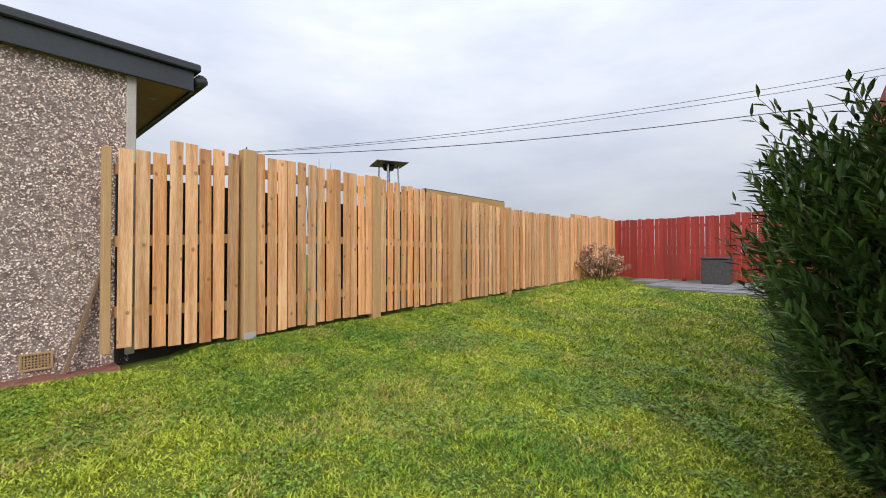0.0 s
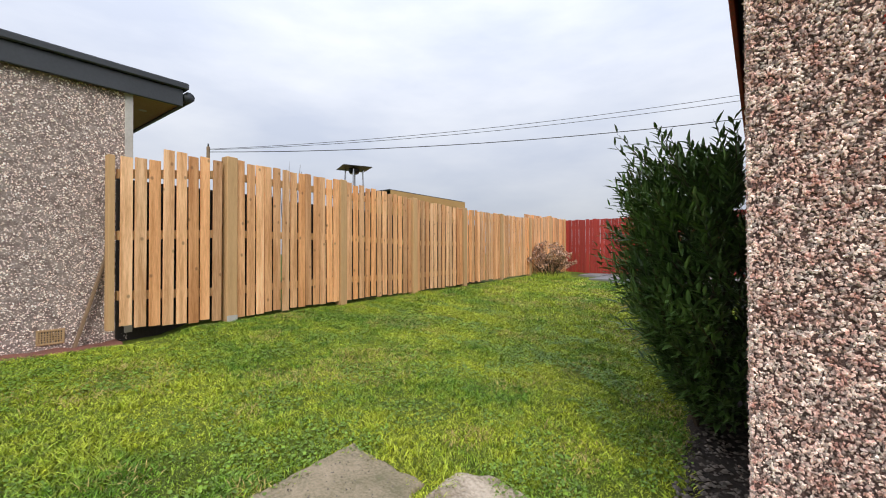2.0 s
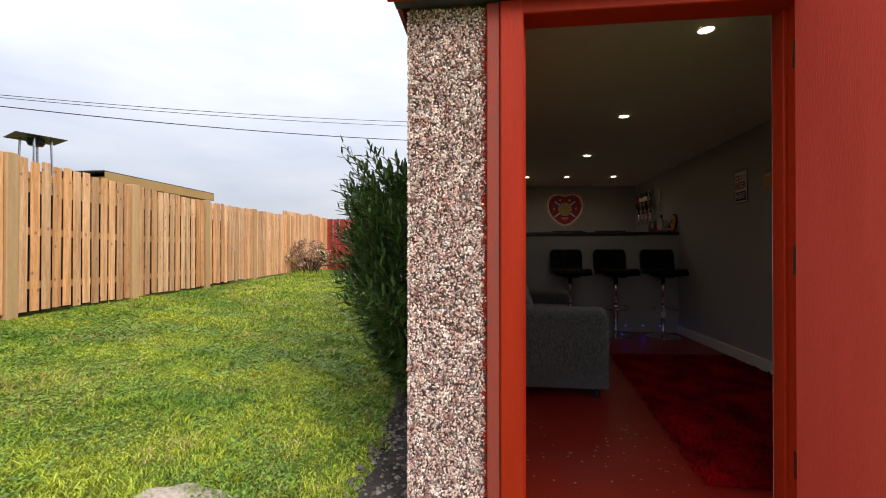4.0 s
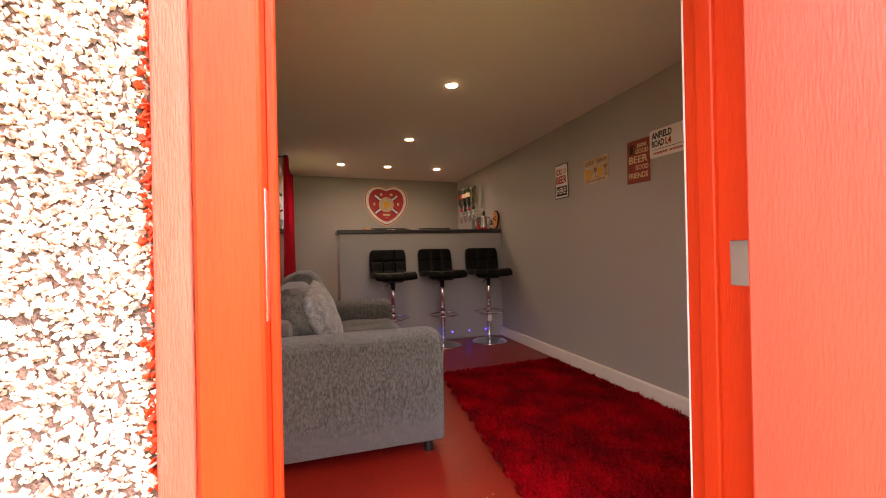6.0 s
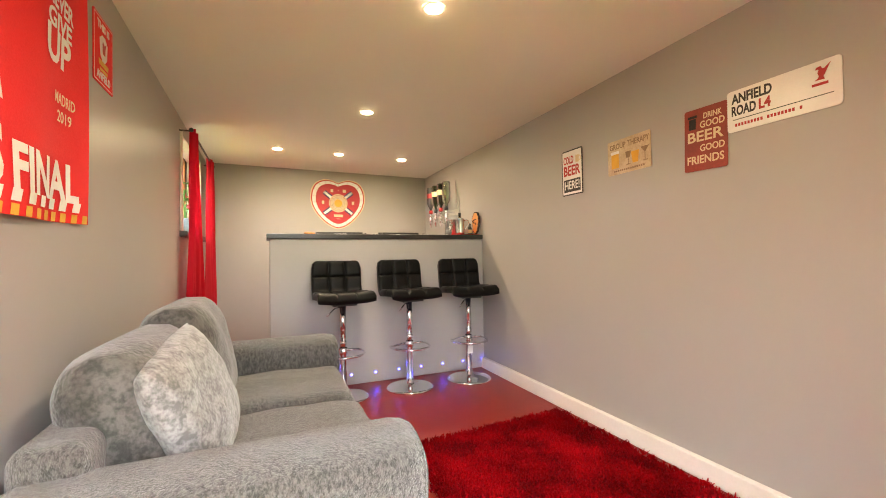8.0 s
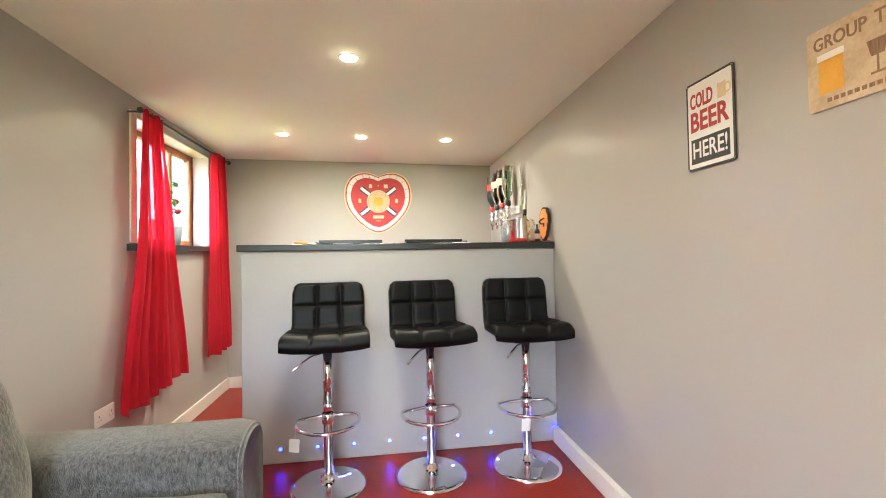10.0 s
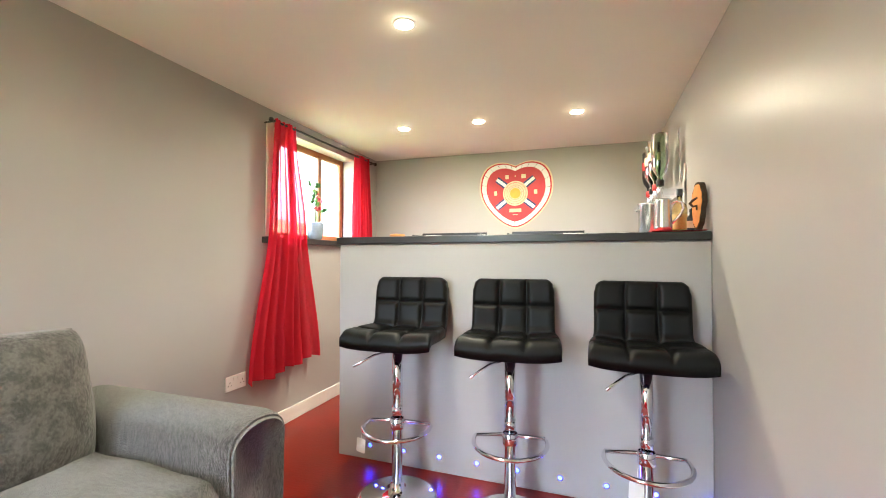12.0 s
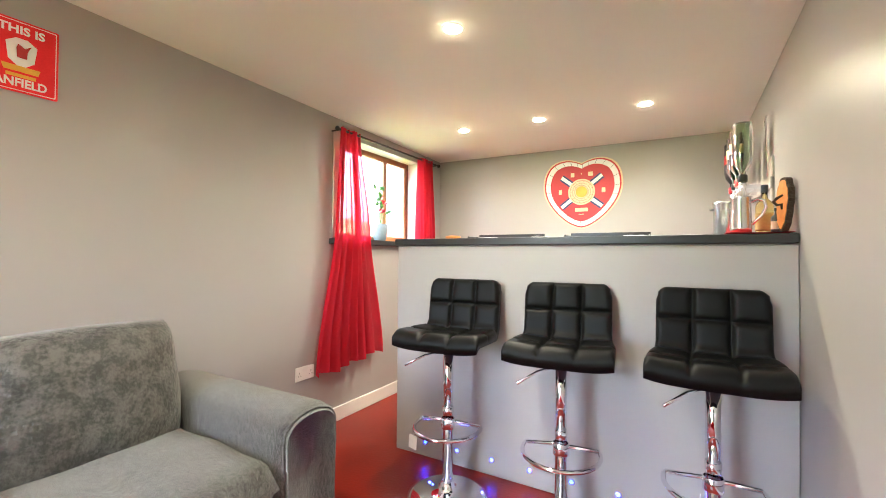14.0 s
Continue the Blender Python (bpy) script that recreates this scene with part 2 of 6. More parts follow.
WHITEGLOSS = surface("white_gloss", (0.78, 0.75, 0.71), (0.70, 0.67, 0.63), 5, 90, 0.4, bump=0.06)
REDFLOOR = surface("red_floor_paint", (0.27, 0.017, 0.008), (0.18, 0.012, 0.006), 3, 80, 0.34, bump=0.12, spec=0.35)
RUG = surface("red_shag", (0.40, 0.002, 0.006), (0.11, 0.001, 0.003), 5, 110, 0.95, bump=0.9, contrast=1.7, spec=0.05)
SOFA = surface("grey_woven_fabric", (0.110, 0.106, 0.095), (0.026, 0.025, 0.022), 95, 260, 0.85, bump=0.8, stretch=(1.2, 1.2, 0.6), sheen=0.35, contrast=2.1)
VELVET = surface("crushed_grey_velvet", (0.088, 0.084, 0.073), (0.026, 0.025, 0.021), 22, 90, 0.65, bump=0.5, sheen=0.35, contrast=2.6)
SILVER = surface("crushed_silver_velvet", (0.26, 0.256, 0.246), (0.10, 0.098, 0.094), 34, 110, 0.6, bump=0.4, sheen=0.35, contrast=2.2)
DULLSTONE = surface("dull_brown_stone", (0.20, 0.17, 0.14), (0.10, 0.085, 0.07), 30, 120, 0.9, bump=0.3, island=0.5)
LEATHER = surface("black_faux_leather", (0.007, 0.007, 0.007), (0.004, 0.004, 0.004), 12, 320, 0.44, spec=0.14, bump=0.12, bump_dist=0.003)
BLACKPLASTIC = surface("black_plastic", (0.014, 0.014, 0.015), (0.010, 0.010, 0.010), 10, 200, 0.3, bump=0.03)
WHITEPLASTIC = surface("white_plastic", (0.80, 0.79, 0.77), (0.76, 0.75, 0.73), 5, 200, 0.3, bump=0.0)
CURTAIN = sheer("red_voile", (0.64, 0.009, 0.035), 0.10)
BANNERRED = surface("red_banner_cloth", (0.80, 0.012, 0.020), (0.68, 0.008, 0.015), 5, 200, 0.75, bump=0.1)
SIGNWHITE = surface("white_enamel", (0.80, 0.79, 0.77), (0.74, 0.73, 0.71), 6, 120, 0.3, bump=0.02)
INKBLACK = surface("black_print", (0.02, 0.02, 0.022), (0.015, 0.015, 0.016), 20, 200, 0.45, bump=0)
INKRED = surface("red_print", (0.45, 0.02, 0.02), (0.36, 0.015, 0.015), 20, 200, 0.45, bump=0)
INKWHITE = surface("white_print", (0.82, 0.80, 0.78), (0.74, 0.72, 0.70), 20, 200, 0.5, bump=0)
INKYELLOW = surface("amber_print", (0.78, 0.42, 0.04), (0.66, 0.33, 0.03), 20, 200, 0.5, bump=0)
INKBLUE = surface("navy_print", (0.03, 0.045, 0.17), (0.02, 0.03, 0.12), 20, 200, 0.5, bump=0)
INKCREAM = surface("cream_print", (0.72, 0.58, 0.38), (0.62, 0.46, 0.28), 20, 200, 0.55, bump=0)
MAROON = surface("maroon_print", (0.52, 0.030, 0.045), (0.45, 0.024, 0.036), 12, 160, 0.5, bump=0)
RUSTSIGN = surface("aged_red_tin", (0.30, 0.035, 0.025), (0.20, 0.03, 0.02), 14, 90, 0.5, bump=0.1, contrast=1.4)
CREAMSIGN = surface("aged_cream_tin", (0.62, 0.50, 0.34), (0.46, 0.33, 0.20), 14, 90, 0.5, bump=0.1, contrast=1.4)
LAMPDISC = glow("warm_led_disc", (1.0, 0.80, 0.50), 14.0)
BLUELED = glow("blue_led", (0.010, 0.020, 1.0), 0.7)
PANE = glass("window_glass", (0.95, 0.97, 0.97))
GREENGLASS = glass("green_bottle_glass", (0.012, 0.055, 0.010))
AMBERGLASS = glass("amber_whisky", (0.92, 0.72, 0.28))
OLDPAPER = surface("yellowed_bottle_label", (0.62, 0.44, 0.14), (0.50, 0.33, 0.09), 30, 120, 0.6, bump=0)
PALEGREENGLASS = glass("pale_clear_bottle_glass", (0.32, 0.44, 0.28))
BLUEVASE = surface("blue_grey_glazed_vase", (0.30, 0.38, 0.44), (0.20, 0.27, 0.33), 9, 60, 0.2, bump=0.05)
ORANGEWOOD = surface("varnished_orange_wood", (0.86, 0.40, 0.11), (0.62, 0.23, 0.05), 7, 50, 0.35, bump=0.15)
BARK = surface("dark_bark", (0.06, 0.035, 0.02), (0.03, 0.018, 0.012), 20, 90, 0.9, bump=0.6)
PLANTLEAF = surface("house_plant_leaf", (0.12, 0.30, 0.05), (0.07, 0.20, 0.03), 6, 40, 0.45, bump=0)
PETAL = surface("red_petal", (0.55, 0.02, 0.04), (0.45, 0.01, 0.03), 8, 40, 0.6, bump=0)


# ---- shape helpers ----
ORIGIN = {}


def thing(name, at, label, category, group="", kind=""):
    ob = new(name)
    ob.location = at
    ORIGIN[ob] = Vector(at)
    return tagged(ob, label, category, group, kind)


def part(name, bm, material, parent=None, label="", smooth=False):
    """Link a bmesh, given in world metres, as one mesh under its thing or part."""
    o = ORIGIN.get(parent, Vector((0, 0, 0)))
    if o.length:
        bmesh.ops.translate(bm, verts=bm.verts, vec=-o)
    me = bpy.data.meshes.new(name)
    bm.normal_update()
    bm.to_mesh(me)
    bm.free()
    me.materials.append(material)
    if smooth:
        me.shade_smooth()
    ob = new(name, me)
    ob.parent = parent
    ORIGIN[ob] = o
    if label:
        tagged(ob, label)
    return ob


def setting(name, bm, material, label, category, smooth=False):
    return tagged(part(name, bm, material, None, "", smooth), label, category, kind="structure")


def box(x0, x1, y0, y1, z0, z1, bevel=0.0, bm=None, turn=None, seg=1):
    """A box, with bevelled edges where wanted, added to bm; turn is a matrix applied to it."""
    bm = bm or bmesh.new()
    r = bmesh.ops.create_cube(bm, size=1.0)
    vs = r["verts"]
    for v in vs:
        v.co = Vector(((x0 + x1) / 2 + v.co.x * (x1 - x0), (y0 + y1) / 2 + v.co.y * (y1 - y0), (z0 + z1) / 2 + v.co.z * (z1 - z0)))
    if bevel:
        es = list({e for v in vs for e in v.link_edges})
        r = bmesh.ops.bevel(bm, geom=es, offset=bevel, segments=seg, affect="EDGES", profile=0.5)
        vs = list({v for f in r["faces"] for v in f.verts} | {v for v in vs if v.is_valid})
    if turn is not None:
        bmesh.ops.transform(bm, matrix=turn, verts=vs)
    return bm


def lathe(profile, at=(0, 0, 0), n=24, bm=None, turn=None):
    """A body of revolution about z from (radius, height) pairs."""
    bm = bm or bmesh.new()
    rings = []
    for r, z in profile:
        if r < 1e-5:
            rings.append([bm.verts.new((0, 0, z))])
        else:
            rings.append([bm.verts.new((r * math.cos(2 * math.pi * k / n), r * math.sin(2 * math.pi * k / n), z)) for k in range(n)])
    for a, b in zip(rings, rings[1:]):
        for k in range(n):
            q = [a[k % len(a)], a[(k + 1) % len(a)], b[(k + 1) % len(b)], b[k % len(b)]]
            q = list(dict.fromkeys(q))
            if len(q) > 2:
                bm.faces.new(q)
    m = Matrix.Translation(at) @ (turn or Matrix())
    bmesh.ops.transform(bm, matrix=m, verts=[v for r in rings for v in r])
    return bm


def tube(points, radius, n=10, bm=None, closed=False):
    """A round rod along points."""
    bm = bm or bmesh.new()
    pts = [Vector(p) for p in points]
    rings = []
    for i, p in enumerate(pts):
        a = pts[(i - 1) % len(pts)] if closed or i else pts[i]
        b = pts[(i + 1) % len(pts)] if closed or i < len(pts) - 1 else pts[i]
        d = (b - a).normalized()
        u = d.orthogonal().normalized() if not rings else (prev - d * prev.dot(d)).normalized()
        prev = u
        w = d.cross(u)
        r = radius[i] if isinstance(radius, (list, tuple)) else radius
        rings.append([bm.verts.new(p + (u * math.cos(2 * math.pi * k / n) + w * math.sin(2 * math.pi * k / n)) * r) for k in range(n)])
    pairs = list(zip(rings, rings[1:])) + ([(rings[-1], rings[0])] if closed else [])
    for a, b in pairs:
        for k in range(n):
            bm.faces.new((a[k], a[(k + 1) % n], b[(k + 1) % n], b[k]))
    if not closed:
        bm.faces.new(rings[0][::-1])
        bm.faces.new(rings[-1])
    return bm


def outline(points, depth, to_world, bm=None):
    """A flat plate: an outline in its own plane, made thick, laid by to_world."""
    bm = bm or bmesh.new()
    lo = [bm.verts.new((x, y, 0)) for x, y in points]
    hi = [bm.verts.new((x, y, depth)) for x, y in points]
    bm.faces.new(lo[::-1])
    bm.faces.new(hi)
    k = len(points)
    for i in range(k):
        bm.faces.new((lo[i], lo[(i + 1) % k], hi[(i + 1) % k], hi[i]))
    bmesh.ops.transform(bm, matrix=to_world, verts=lo + hi)
    return bm


def rounded(w, h, r, n=4):
    """The outline of a rectangle with round corners, about its middle."""
    pts = []
    for cx, cy, a0 in ((w / 2 - r, h / 2 - r, 0), (-w / 2 + r, h / 2 - r, 90), (-w / 2 + r, -h / 2 + r, 180), (w / 2 - r, -h / 2 + r, 270)):
        pts += [(cx + r * math.cos(radians(a0 + 90 * k / n)), cy + r * math.sin(radians(a0 + 90 * k / n))) for k in range(n + 1)]
    return pts


def lettering(text, size, width, to_world, depth=0.0006, x=0.0, y=0.0, bold=0.012):
    """Raised letters in the built-in font, centred at x, y in a sign's plane and fitted to a width."""
    cu = bpy.data.curves.new("letters", "FONT")
    cu.offset = size * bold
    cu.body, cu.size, cu.align_x, cu.align_y, cu.extrude, cu.resolution_u = text, size, "CENTER", "CENTER", depth, 3
    tmp = new("letters", cu)
    dg = bpy.context.evaluated_depsgraph_get()
    me = bpy.data.meshes.new_from_object(tmp.evaluated_get(dg))
    bpy.data.objects.remove(tmp)
    bpy.data.curves.remove(cu)
    bm = bmesh.new()
    bm.from_mesh(me)
    bpy.data.meshes.remove(me)
    xs = [v.co.x for v in bm.verts]
    k = width / (max(xs) - min(xs)) if width else 1.0
    mid = (max(xs) + min(xs)) / 2
    for v in bm.verts:
        v.co = Vector(((v.co.x - mid) * k + x, v.co.y + y, v.co.z))
    bmesh.ops.transform(bm, matrix=to_world, verts=bm.verts)
    return bm


def merge(*bms):
    out = bmesh.new()
    for b in bms:
        me = bpy.data.meshes.new("tmp")
        b.to_mesh(me)
        b.free()
        out.from_mesh(me)
        bpy.data.meshes.remove(me)
    return out


def mesh_from(name, verts, faces, material):
    me = bpy.data.meshes.new(name)
    me.from_pydata(verts, [], faces)
    me.materials.append(material)
    return me


# ---- the setting: ground and shed shell ----
def smooth01(a, b, v):
    u = min(1.0, max(0.0, (v - a) / (b - a)))
    return u * u * (3 - 2 * u)


def ground_z(x, y):
    """The lawn rises towards the fence and towards the far end; beside the shed it is level with the floor."""
    z = 0.12 - 0.095 * (max(x, -6.0) + 1.3)
    if x > -1.3:
        z = 0.12 - 0.15 * (x + 1.3)
    z = max(z, -0.03)
    z = min(z, 0.335 + 0.5 * smooth01(-0.35, 0.9, y))
    k = smooth01(3.0, 10.0, y)
    z = z * (1 - k) + (0.385 + 0.08 * smooth01(3.9, 4.7, -x)) * k
    return -0.08 if x > -0.40 and -0.2 < y < 6.0 else z


def ground_sheet():
    xs = [-900, -300, -120, -50, -25, -14, -9, -7] + [-6 + 0.2 * k for k in range(28)] + [-0.46, -0.39, 0, 1, 2, 3, 5, 9, 20, 60, 200, 900]
    ys = [-900, -300, -100, -40, -15, -8, -5, -4] + [-3 + 0.25 * k for k in range(62)] + [14, 16, 20, 30, 60, 200, 900]
    bm = bmesh.new()
    grid = [[bm.verts.new((x, y, ground_z(x, y))) for x in xs] for y in ys]
    for a, b in zip(grid, grid[1:]):
        for i in range(len(xs) - 1):
            bm.faces.new((a[i], a[i + 1], b[i + 1], b[i]))
    return setting("ground", bm, GRASS, "green lawn with paler dry patches, rising to the fence", "lawn", True)


ground_sheet()

FX0, FX1, FY0, FY1 = -0.26, 2.21, 0.15, 5.33      # the room inside
OX0, OX1, OY1 = -0.448, 2.40, 5.52                # the shed outside
DOOR_TOP, WALL_TOP = 1.90, 2.19
WIN = (3.93, 4.95, 1.27, 2.00)                     # window opening in the side wall


def ceiling_z(x, y):
    return 2.168 - 0.019 * y - 0.010 * (x - 1.0)


setting("floor", box(OX0, OX1, 0.0, OY1, -0.12, 0.0), REDFLOOR, "concrete floor painted dull red, scuffed near the door", "floor")
bm = bmesh.new()
top = [bm.verts.new((x, y, ceiling_z(x, y))) for x, y in ((FX0, FY0), (FX1, FY0), (FX1, FY1), (FX0, FY1))]
up = [bm.verts.new((v.co.x, v.co.y, 2.26)) for v in top]
bm.faces.new(top[::-1])
bm.faces.new(up)
for k in range(4):
    bm.faces.new((top[k], top[(k + 1) % 4], up[(k + 1) % 4], up[k]))
setting("ceiling", bm, CEIL, "smooth white painted ceiling falling slightly to the back", "ceiling")


def wall_skin(name, boxes, material, label):
    bm = bmesh.new()
    for b in boxes:
        box(*b, bm=bm)
    return setting(name, bm, material, label, "wall")


# inner lining, 6 cm, and outer leaf; the window and door openings go through both
def holed(x0, x1):
    y0, y1, z0, z1 = WIN
    return [(x0, x1, 0.15, y0, 0, WALL_TOP), (x0, x1, y1, FY1, 0, WALL_TOP), (x0, x1, y0, y1, 0, z0), (x0, x1, y0, y1, z1, WALL_TOP)]


wall_skin("wall_left", holed(-0.32, FX0), WALL, "grey painted plaster side wall with a window opening")
wall_skin("wall_left_outer", holed(OX0, -0.32), PIERHARL, "pebbledashed outer face of the shed's side wall")
wall_skin("wall_right", [(FX1, 2.28, 0.15, FY1, 0, WALL_TOP)], WALL, "grey painted plaster side wall hung with signs")
wall_skin("wall_right_outer", [(2.28, OX1, 0.15, FY1, -0.1, WALL_TOP)], PIERHARL, "pebbledashed outer face of the shed")
wall_skin("wall_back", [(OX0, OX1, FY1, OY1, 0, WALL_TOP)], WALL, "grey painted plaster back wall behind the bar")
wall_skin("wall_front", [(OX0 + 0.012, -0.137, 0.012, 0.10, -0.15, WALL_TOP), (1.07, OX1, 0.0, 0.10, -0.15, WALL_TOP),
                         (-0.137, 1.07, 0.0, 0.10, 1.99, WALL_TOP)], PIERHARL, "pebbledashed front wall of the shed beside the door")
wall_skin("wall_front_inner", [(OX0 + 0.012, -0.027, 0.10, 0.15, 0, WALL_TOP), (0.985, OX1, 0.10, 0.15, 0, WALL_TOP),
                               (-0.027, 0.985, 0.10, 0.15, 1.93, WALL_TOP)], WALL, "grey painted inside of the front wall")


def pebbles(name, count, place, size, seed, material=None):
    """Loose-edged stones set in the render: flattened, uneven eight-sided chips."""
    rng = np.random.default_rng(seed)
    verts, faces = [], []
    base = np.array([(1, 0, 0), (-1, 0, 0), (0, 1, 0), (0, -1, 0), (0, 0, 1), (0, 0, -1)], float)
    tri = [(0, 2, 4), (2, 1, 4), (1, 3, 4), (3, 0, 4), (2, 0, 5), (1, 2, 5), (3, 1, 5), (0, 3, 5)]
    for k in range(count):
        p, nrm = place(rng)
        q = Euler(rng.uniform(0, 6.28, 3)).to_matrix()
        s = size * rng.uniform(0.55, 1.25)
        b = base * rng.uniform(0.6, 1.1, (6, 1)) * (s, s * rng.uniform(0.5, 0.9), s * rng.uniform(0.4, 0.8))
        b = b @ np.array(q)
        i = len(verts)
        verts += [tuple(v) for v in b + p]
        faces += [tuple(i + j for j in f) for f in tri]
    ob = new(name, mesh_from(name, verts, faces, material or PEBBLE))
    return tagged(ob, "grey, white and brown pebbles set in render", "pebbledash", kind="stuff")


def pier_place(rng):
    if rng.random() < 0.82:
        return np.array((rng.uniform(OX0 + 0.004, -0.142), 0.010 + rng.uniform(-0.003, 0.003), rng.uniform(-0.08, 1.952))), None
    return np.array((OX0 + 0.006, rng.uniform(0.004, 0.09), rng.uniform(-0.08, 1.952))), None


pebbles("pebbles_pier", 21000, pier_place, 0.0088, 3, PIERSTONE)
pebbles("pebbles_painted", 420, lambda r: (np.array((-0.139 - abs(r.normal(0, 0.007)), 0.007 + r.uniform(-0.003, 0.003), r.uniform(-0.08, 1.95))), None), 0.0105, 8, REDPAINT)
pebbles("pebbles_side", 9000, lambda r: (np.array((OX0 + 0.003, 0.06 + 1.6 * r.random() ** 1.6, r.uniform(-0.05, 1.96))), None), 0.0115, 4, PIERSTONE)

# roof with red boards along its edges
roof = thing("shed_roof", (1.0, 2.7, 2.26), "flat felt roof of the shed with red edge boards", "roof", kind="structure")
part("roof_deck", box(OX0 - 0.06, OX1 + 0.06, -0.05, OY1 + 0.06, 2.262, 2.32, 0.004), SLATE, roof)
part("fascia", box(OX0 - 0.062, OX1 + 0.06, -0.076, -0.052, 1.955, 2.33, 0.003), REDPAINT, roof, "red painted front board")
part("fascia", box(OX0 - 0.062, OX0 - 0.042, -0.051, OY1, 2.02, 2.33, 0.003), WORNRED, roof, "weathered red side board")
part("soffit", box(OX0 - 0.040, OX0 - 0.002, -0.051, OY1, 2.19, 2.21), SLATE, roof)
part("soffit", box(OX0 - 0.040, OX1, -0.051, -0.002, 1.958, 1.975), SLATE, roof)

# door frame and the open door
frame_l = thing("door_frame", (0, 0, 0), "red painted timber door frame with weathered outer edges", "door frame", kind="structure")
part("weathered_trim", box(-0.137, -0.089, -0.014, 0.10, -0.14, 1.955, 0.004), WORNRED, frame_l, "flaking red outer trim")
part("jamb", box(-0.087, 0.0, -0.022, 0.098, -0.14, 1.955, 0.005), REDPAINT, frame_l)
part("inner_lining", box(-0.026, -0.002, 0.0985, 0.141, 0.0, 1.93, 0.002), WALL, frame_l, "grey painted inner lining")
part("door_stop", box(-0.001, 0.014, 0.055, 0.098, 0.0, 1.90, 0.003), REDPAINT, frame_l)
part("strike_plate", box(-0.002, 0.0025, 0.012, 0.045, 0.92, 1.12, 0.001), STEEL, frame_l, "worn steel strike plate")
part("jamb", merge(box(0.957, 1.045, -0.022, 0.098, -0.14, 1.955, 0.005), box(0.957, 0.983, 0.098, 0.141, 0.0, 1.93, 0.002)), REDPAINT, frame_l)
part("door_stop", box(0.943, 0.958, 0.055, 0.098, 0.0, 1.90, 0.003), REDPAINT, frame_l)
part("inner_edge", box(0.962, 0.984, 0.142, 0.151, 0.0, 1.93, 0.002), WHITEGLOSS, frame_l, "white painted inner edge")
part("weathered_trim", box(1.046, 1.07, -0.012, 0.10, -0.14, 1.955, 0.004), WORNRED, frame_l)
part("head", box(-0.085, 1.043, -0.018, 0.098, 1.902, 1.953, 0.004), REDPAINT, frame_l)
part("threshold", box(-0.085, 1.043, -0.03, 0.10, -0.10, 0.006, 0.004), REDPAINT, frame_l)

OPEN = radians(100)
swing = Matrix.Translation((0.962, -0.026, 0)) @ Matrix.Rotation(OPEN, 4, "Z") @ Matrix.Translation((-0.962, 0.026, 0))
door = thing("door", (0.962, -0.026, 0.02), "red painted timber door standing wide open outwards", "door", kind="structure")
part("door_leaf", box(0.02, 0.958, -0.022, 0.022, 0.02, 1.89, 0.004, turn=swing), DOORPAINT, door)
for z in (0.25, 0.98, 1.72):
    h = part("hinge", merge(box(0.9585, 0.9605, -0.028, 0.024, z - 0.05, z + 0.05, 0.0008), lathe([(0, z - 0.052), (0.006, z - 0.05), (0.006, z + 0.05), (0, z + 0.052)], (0.958, -0.034, 0), 10),
                            box(0.9555, 0.9575, -0.022, 0.030, z - 0.05, z + 0.05, 0.0008, turn=None)), STEEL, door, "steel butt hinge")

# ---- garden ----
FA, FB = Vector((-4.245, 0.03, 0)), Vector((-4.95, 10.27, 0))
FD = (FB - FA).normalized()
FN = Vector((FD.y, -FD.x, 0))           # towards the lawn


def fence_at(y):
    return FA + FD * ((y - FA.y) / FD.y)


def frame_along(origin, direction):
    """A matrix whose x runs along a fence, y out of its face and z up."""
    d = direction.normalized()
    m = Matrix((d, Vector((0, 0, 1)).cross(d), Vector((0, 0, 1)))).transposed().to_4x4()
    return Matrix.Translation(origin) @ m


def board_mesh(name, w, t, material):
    """A unit-high board with eased edges, scaled to its length."""
    b = box(-w / 2, w / 2, -t / 2, t / 2, 0, 1, 0)
    es = [e for e in b.edges if abs(e.verts[0].co.z - e.verts[1].co.z) > 0.5]
    bmesh.ops.bevel(b, geom=es, offset=0.003, segments=1, affect="EDGES")
    me = bpy.data.meshes.new(name)
    b.to_mesh(me)
    b.free()
    me.materials.append(material)
    return me


BOARD = board_mesh("board", 0.078, 0.018, TIMBER)
REDBOARD = board_mesh("board", 0.094, 0.018, REDFENCE)


def fence_board(me, m, length, lean, parent):
    ob = new("board", me)
    ob.parent = parent
    ob.matrix_basis = m @ Matrix.Rotation(radians(lean), 4, "Y") @ Matrix.Diagonal((1, 1, length, 1))
    return ob


rng = random.Random(5)
fence = thing("timber_fence", (0, 0, 0), "new pale timber fence of vertical boards between square posts", "fence")
posts = [0.285, 1.635, 3.03, 4.48, 5.98, 7.55, 8.99, 10.24]
tops = [1.885, 1.875, 1.815, 1.80, 1.815, 1.84, 1.99, 1.985]
bots = [0.40, 0.425, 0.42, 0.45, 0.47, 0.48, 0.47, 0.44]
for y, zt, zb in zip(posts, tops, bots):
    m = frame_along(fence_at(y), FD)
    part("post", box(-0.05, 0.05, -0.035, 0.065, zb - 0.3, zt + 0.012, 0.005, turn=m), TIMBER_POST, fence)
part("post_foot", box(-0.049, 0.049, -0.0375, -0.03, 0.33, 0.455, 0.002, turn=frame_along(fence_at(posts[0]), FD)), OFFWHITE, fence, "pale weathered foot of the post")
spans = [(-0.566, 0.205, 1.74, 1.87, 0.49, 0.43, 8)]
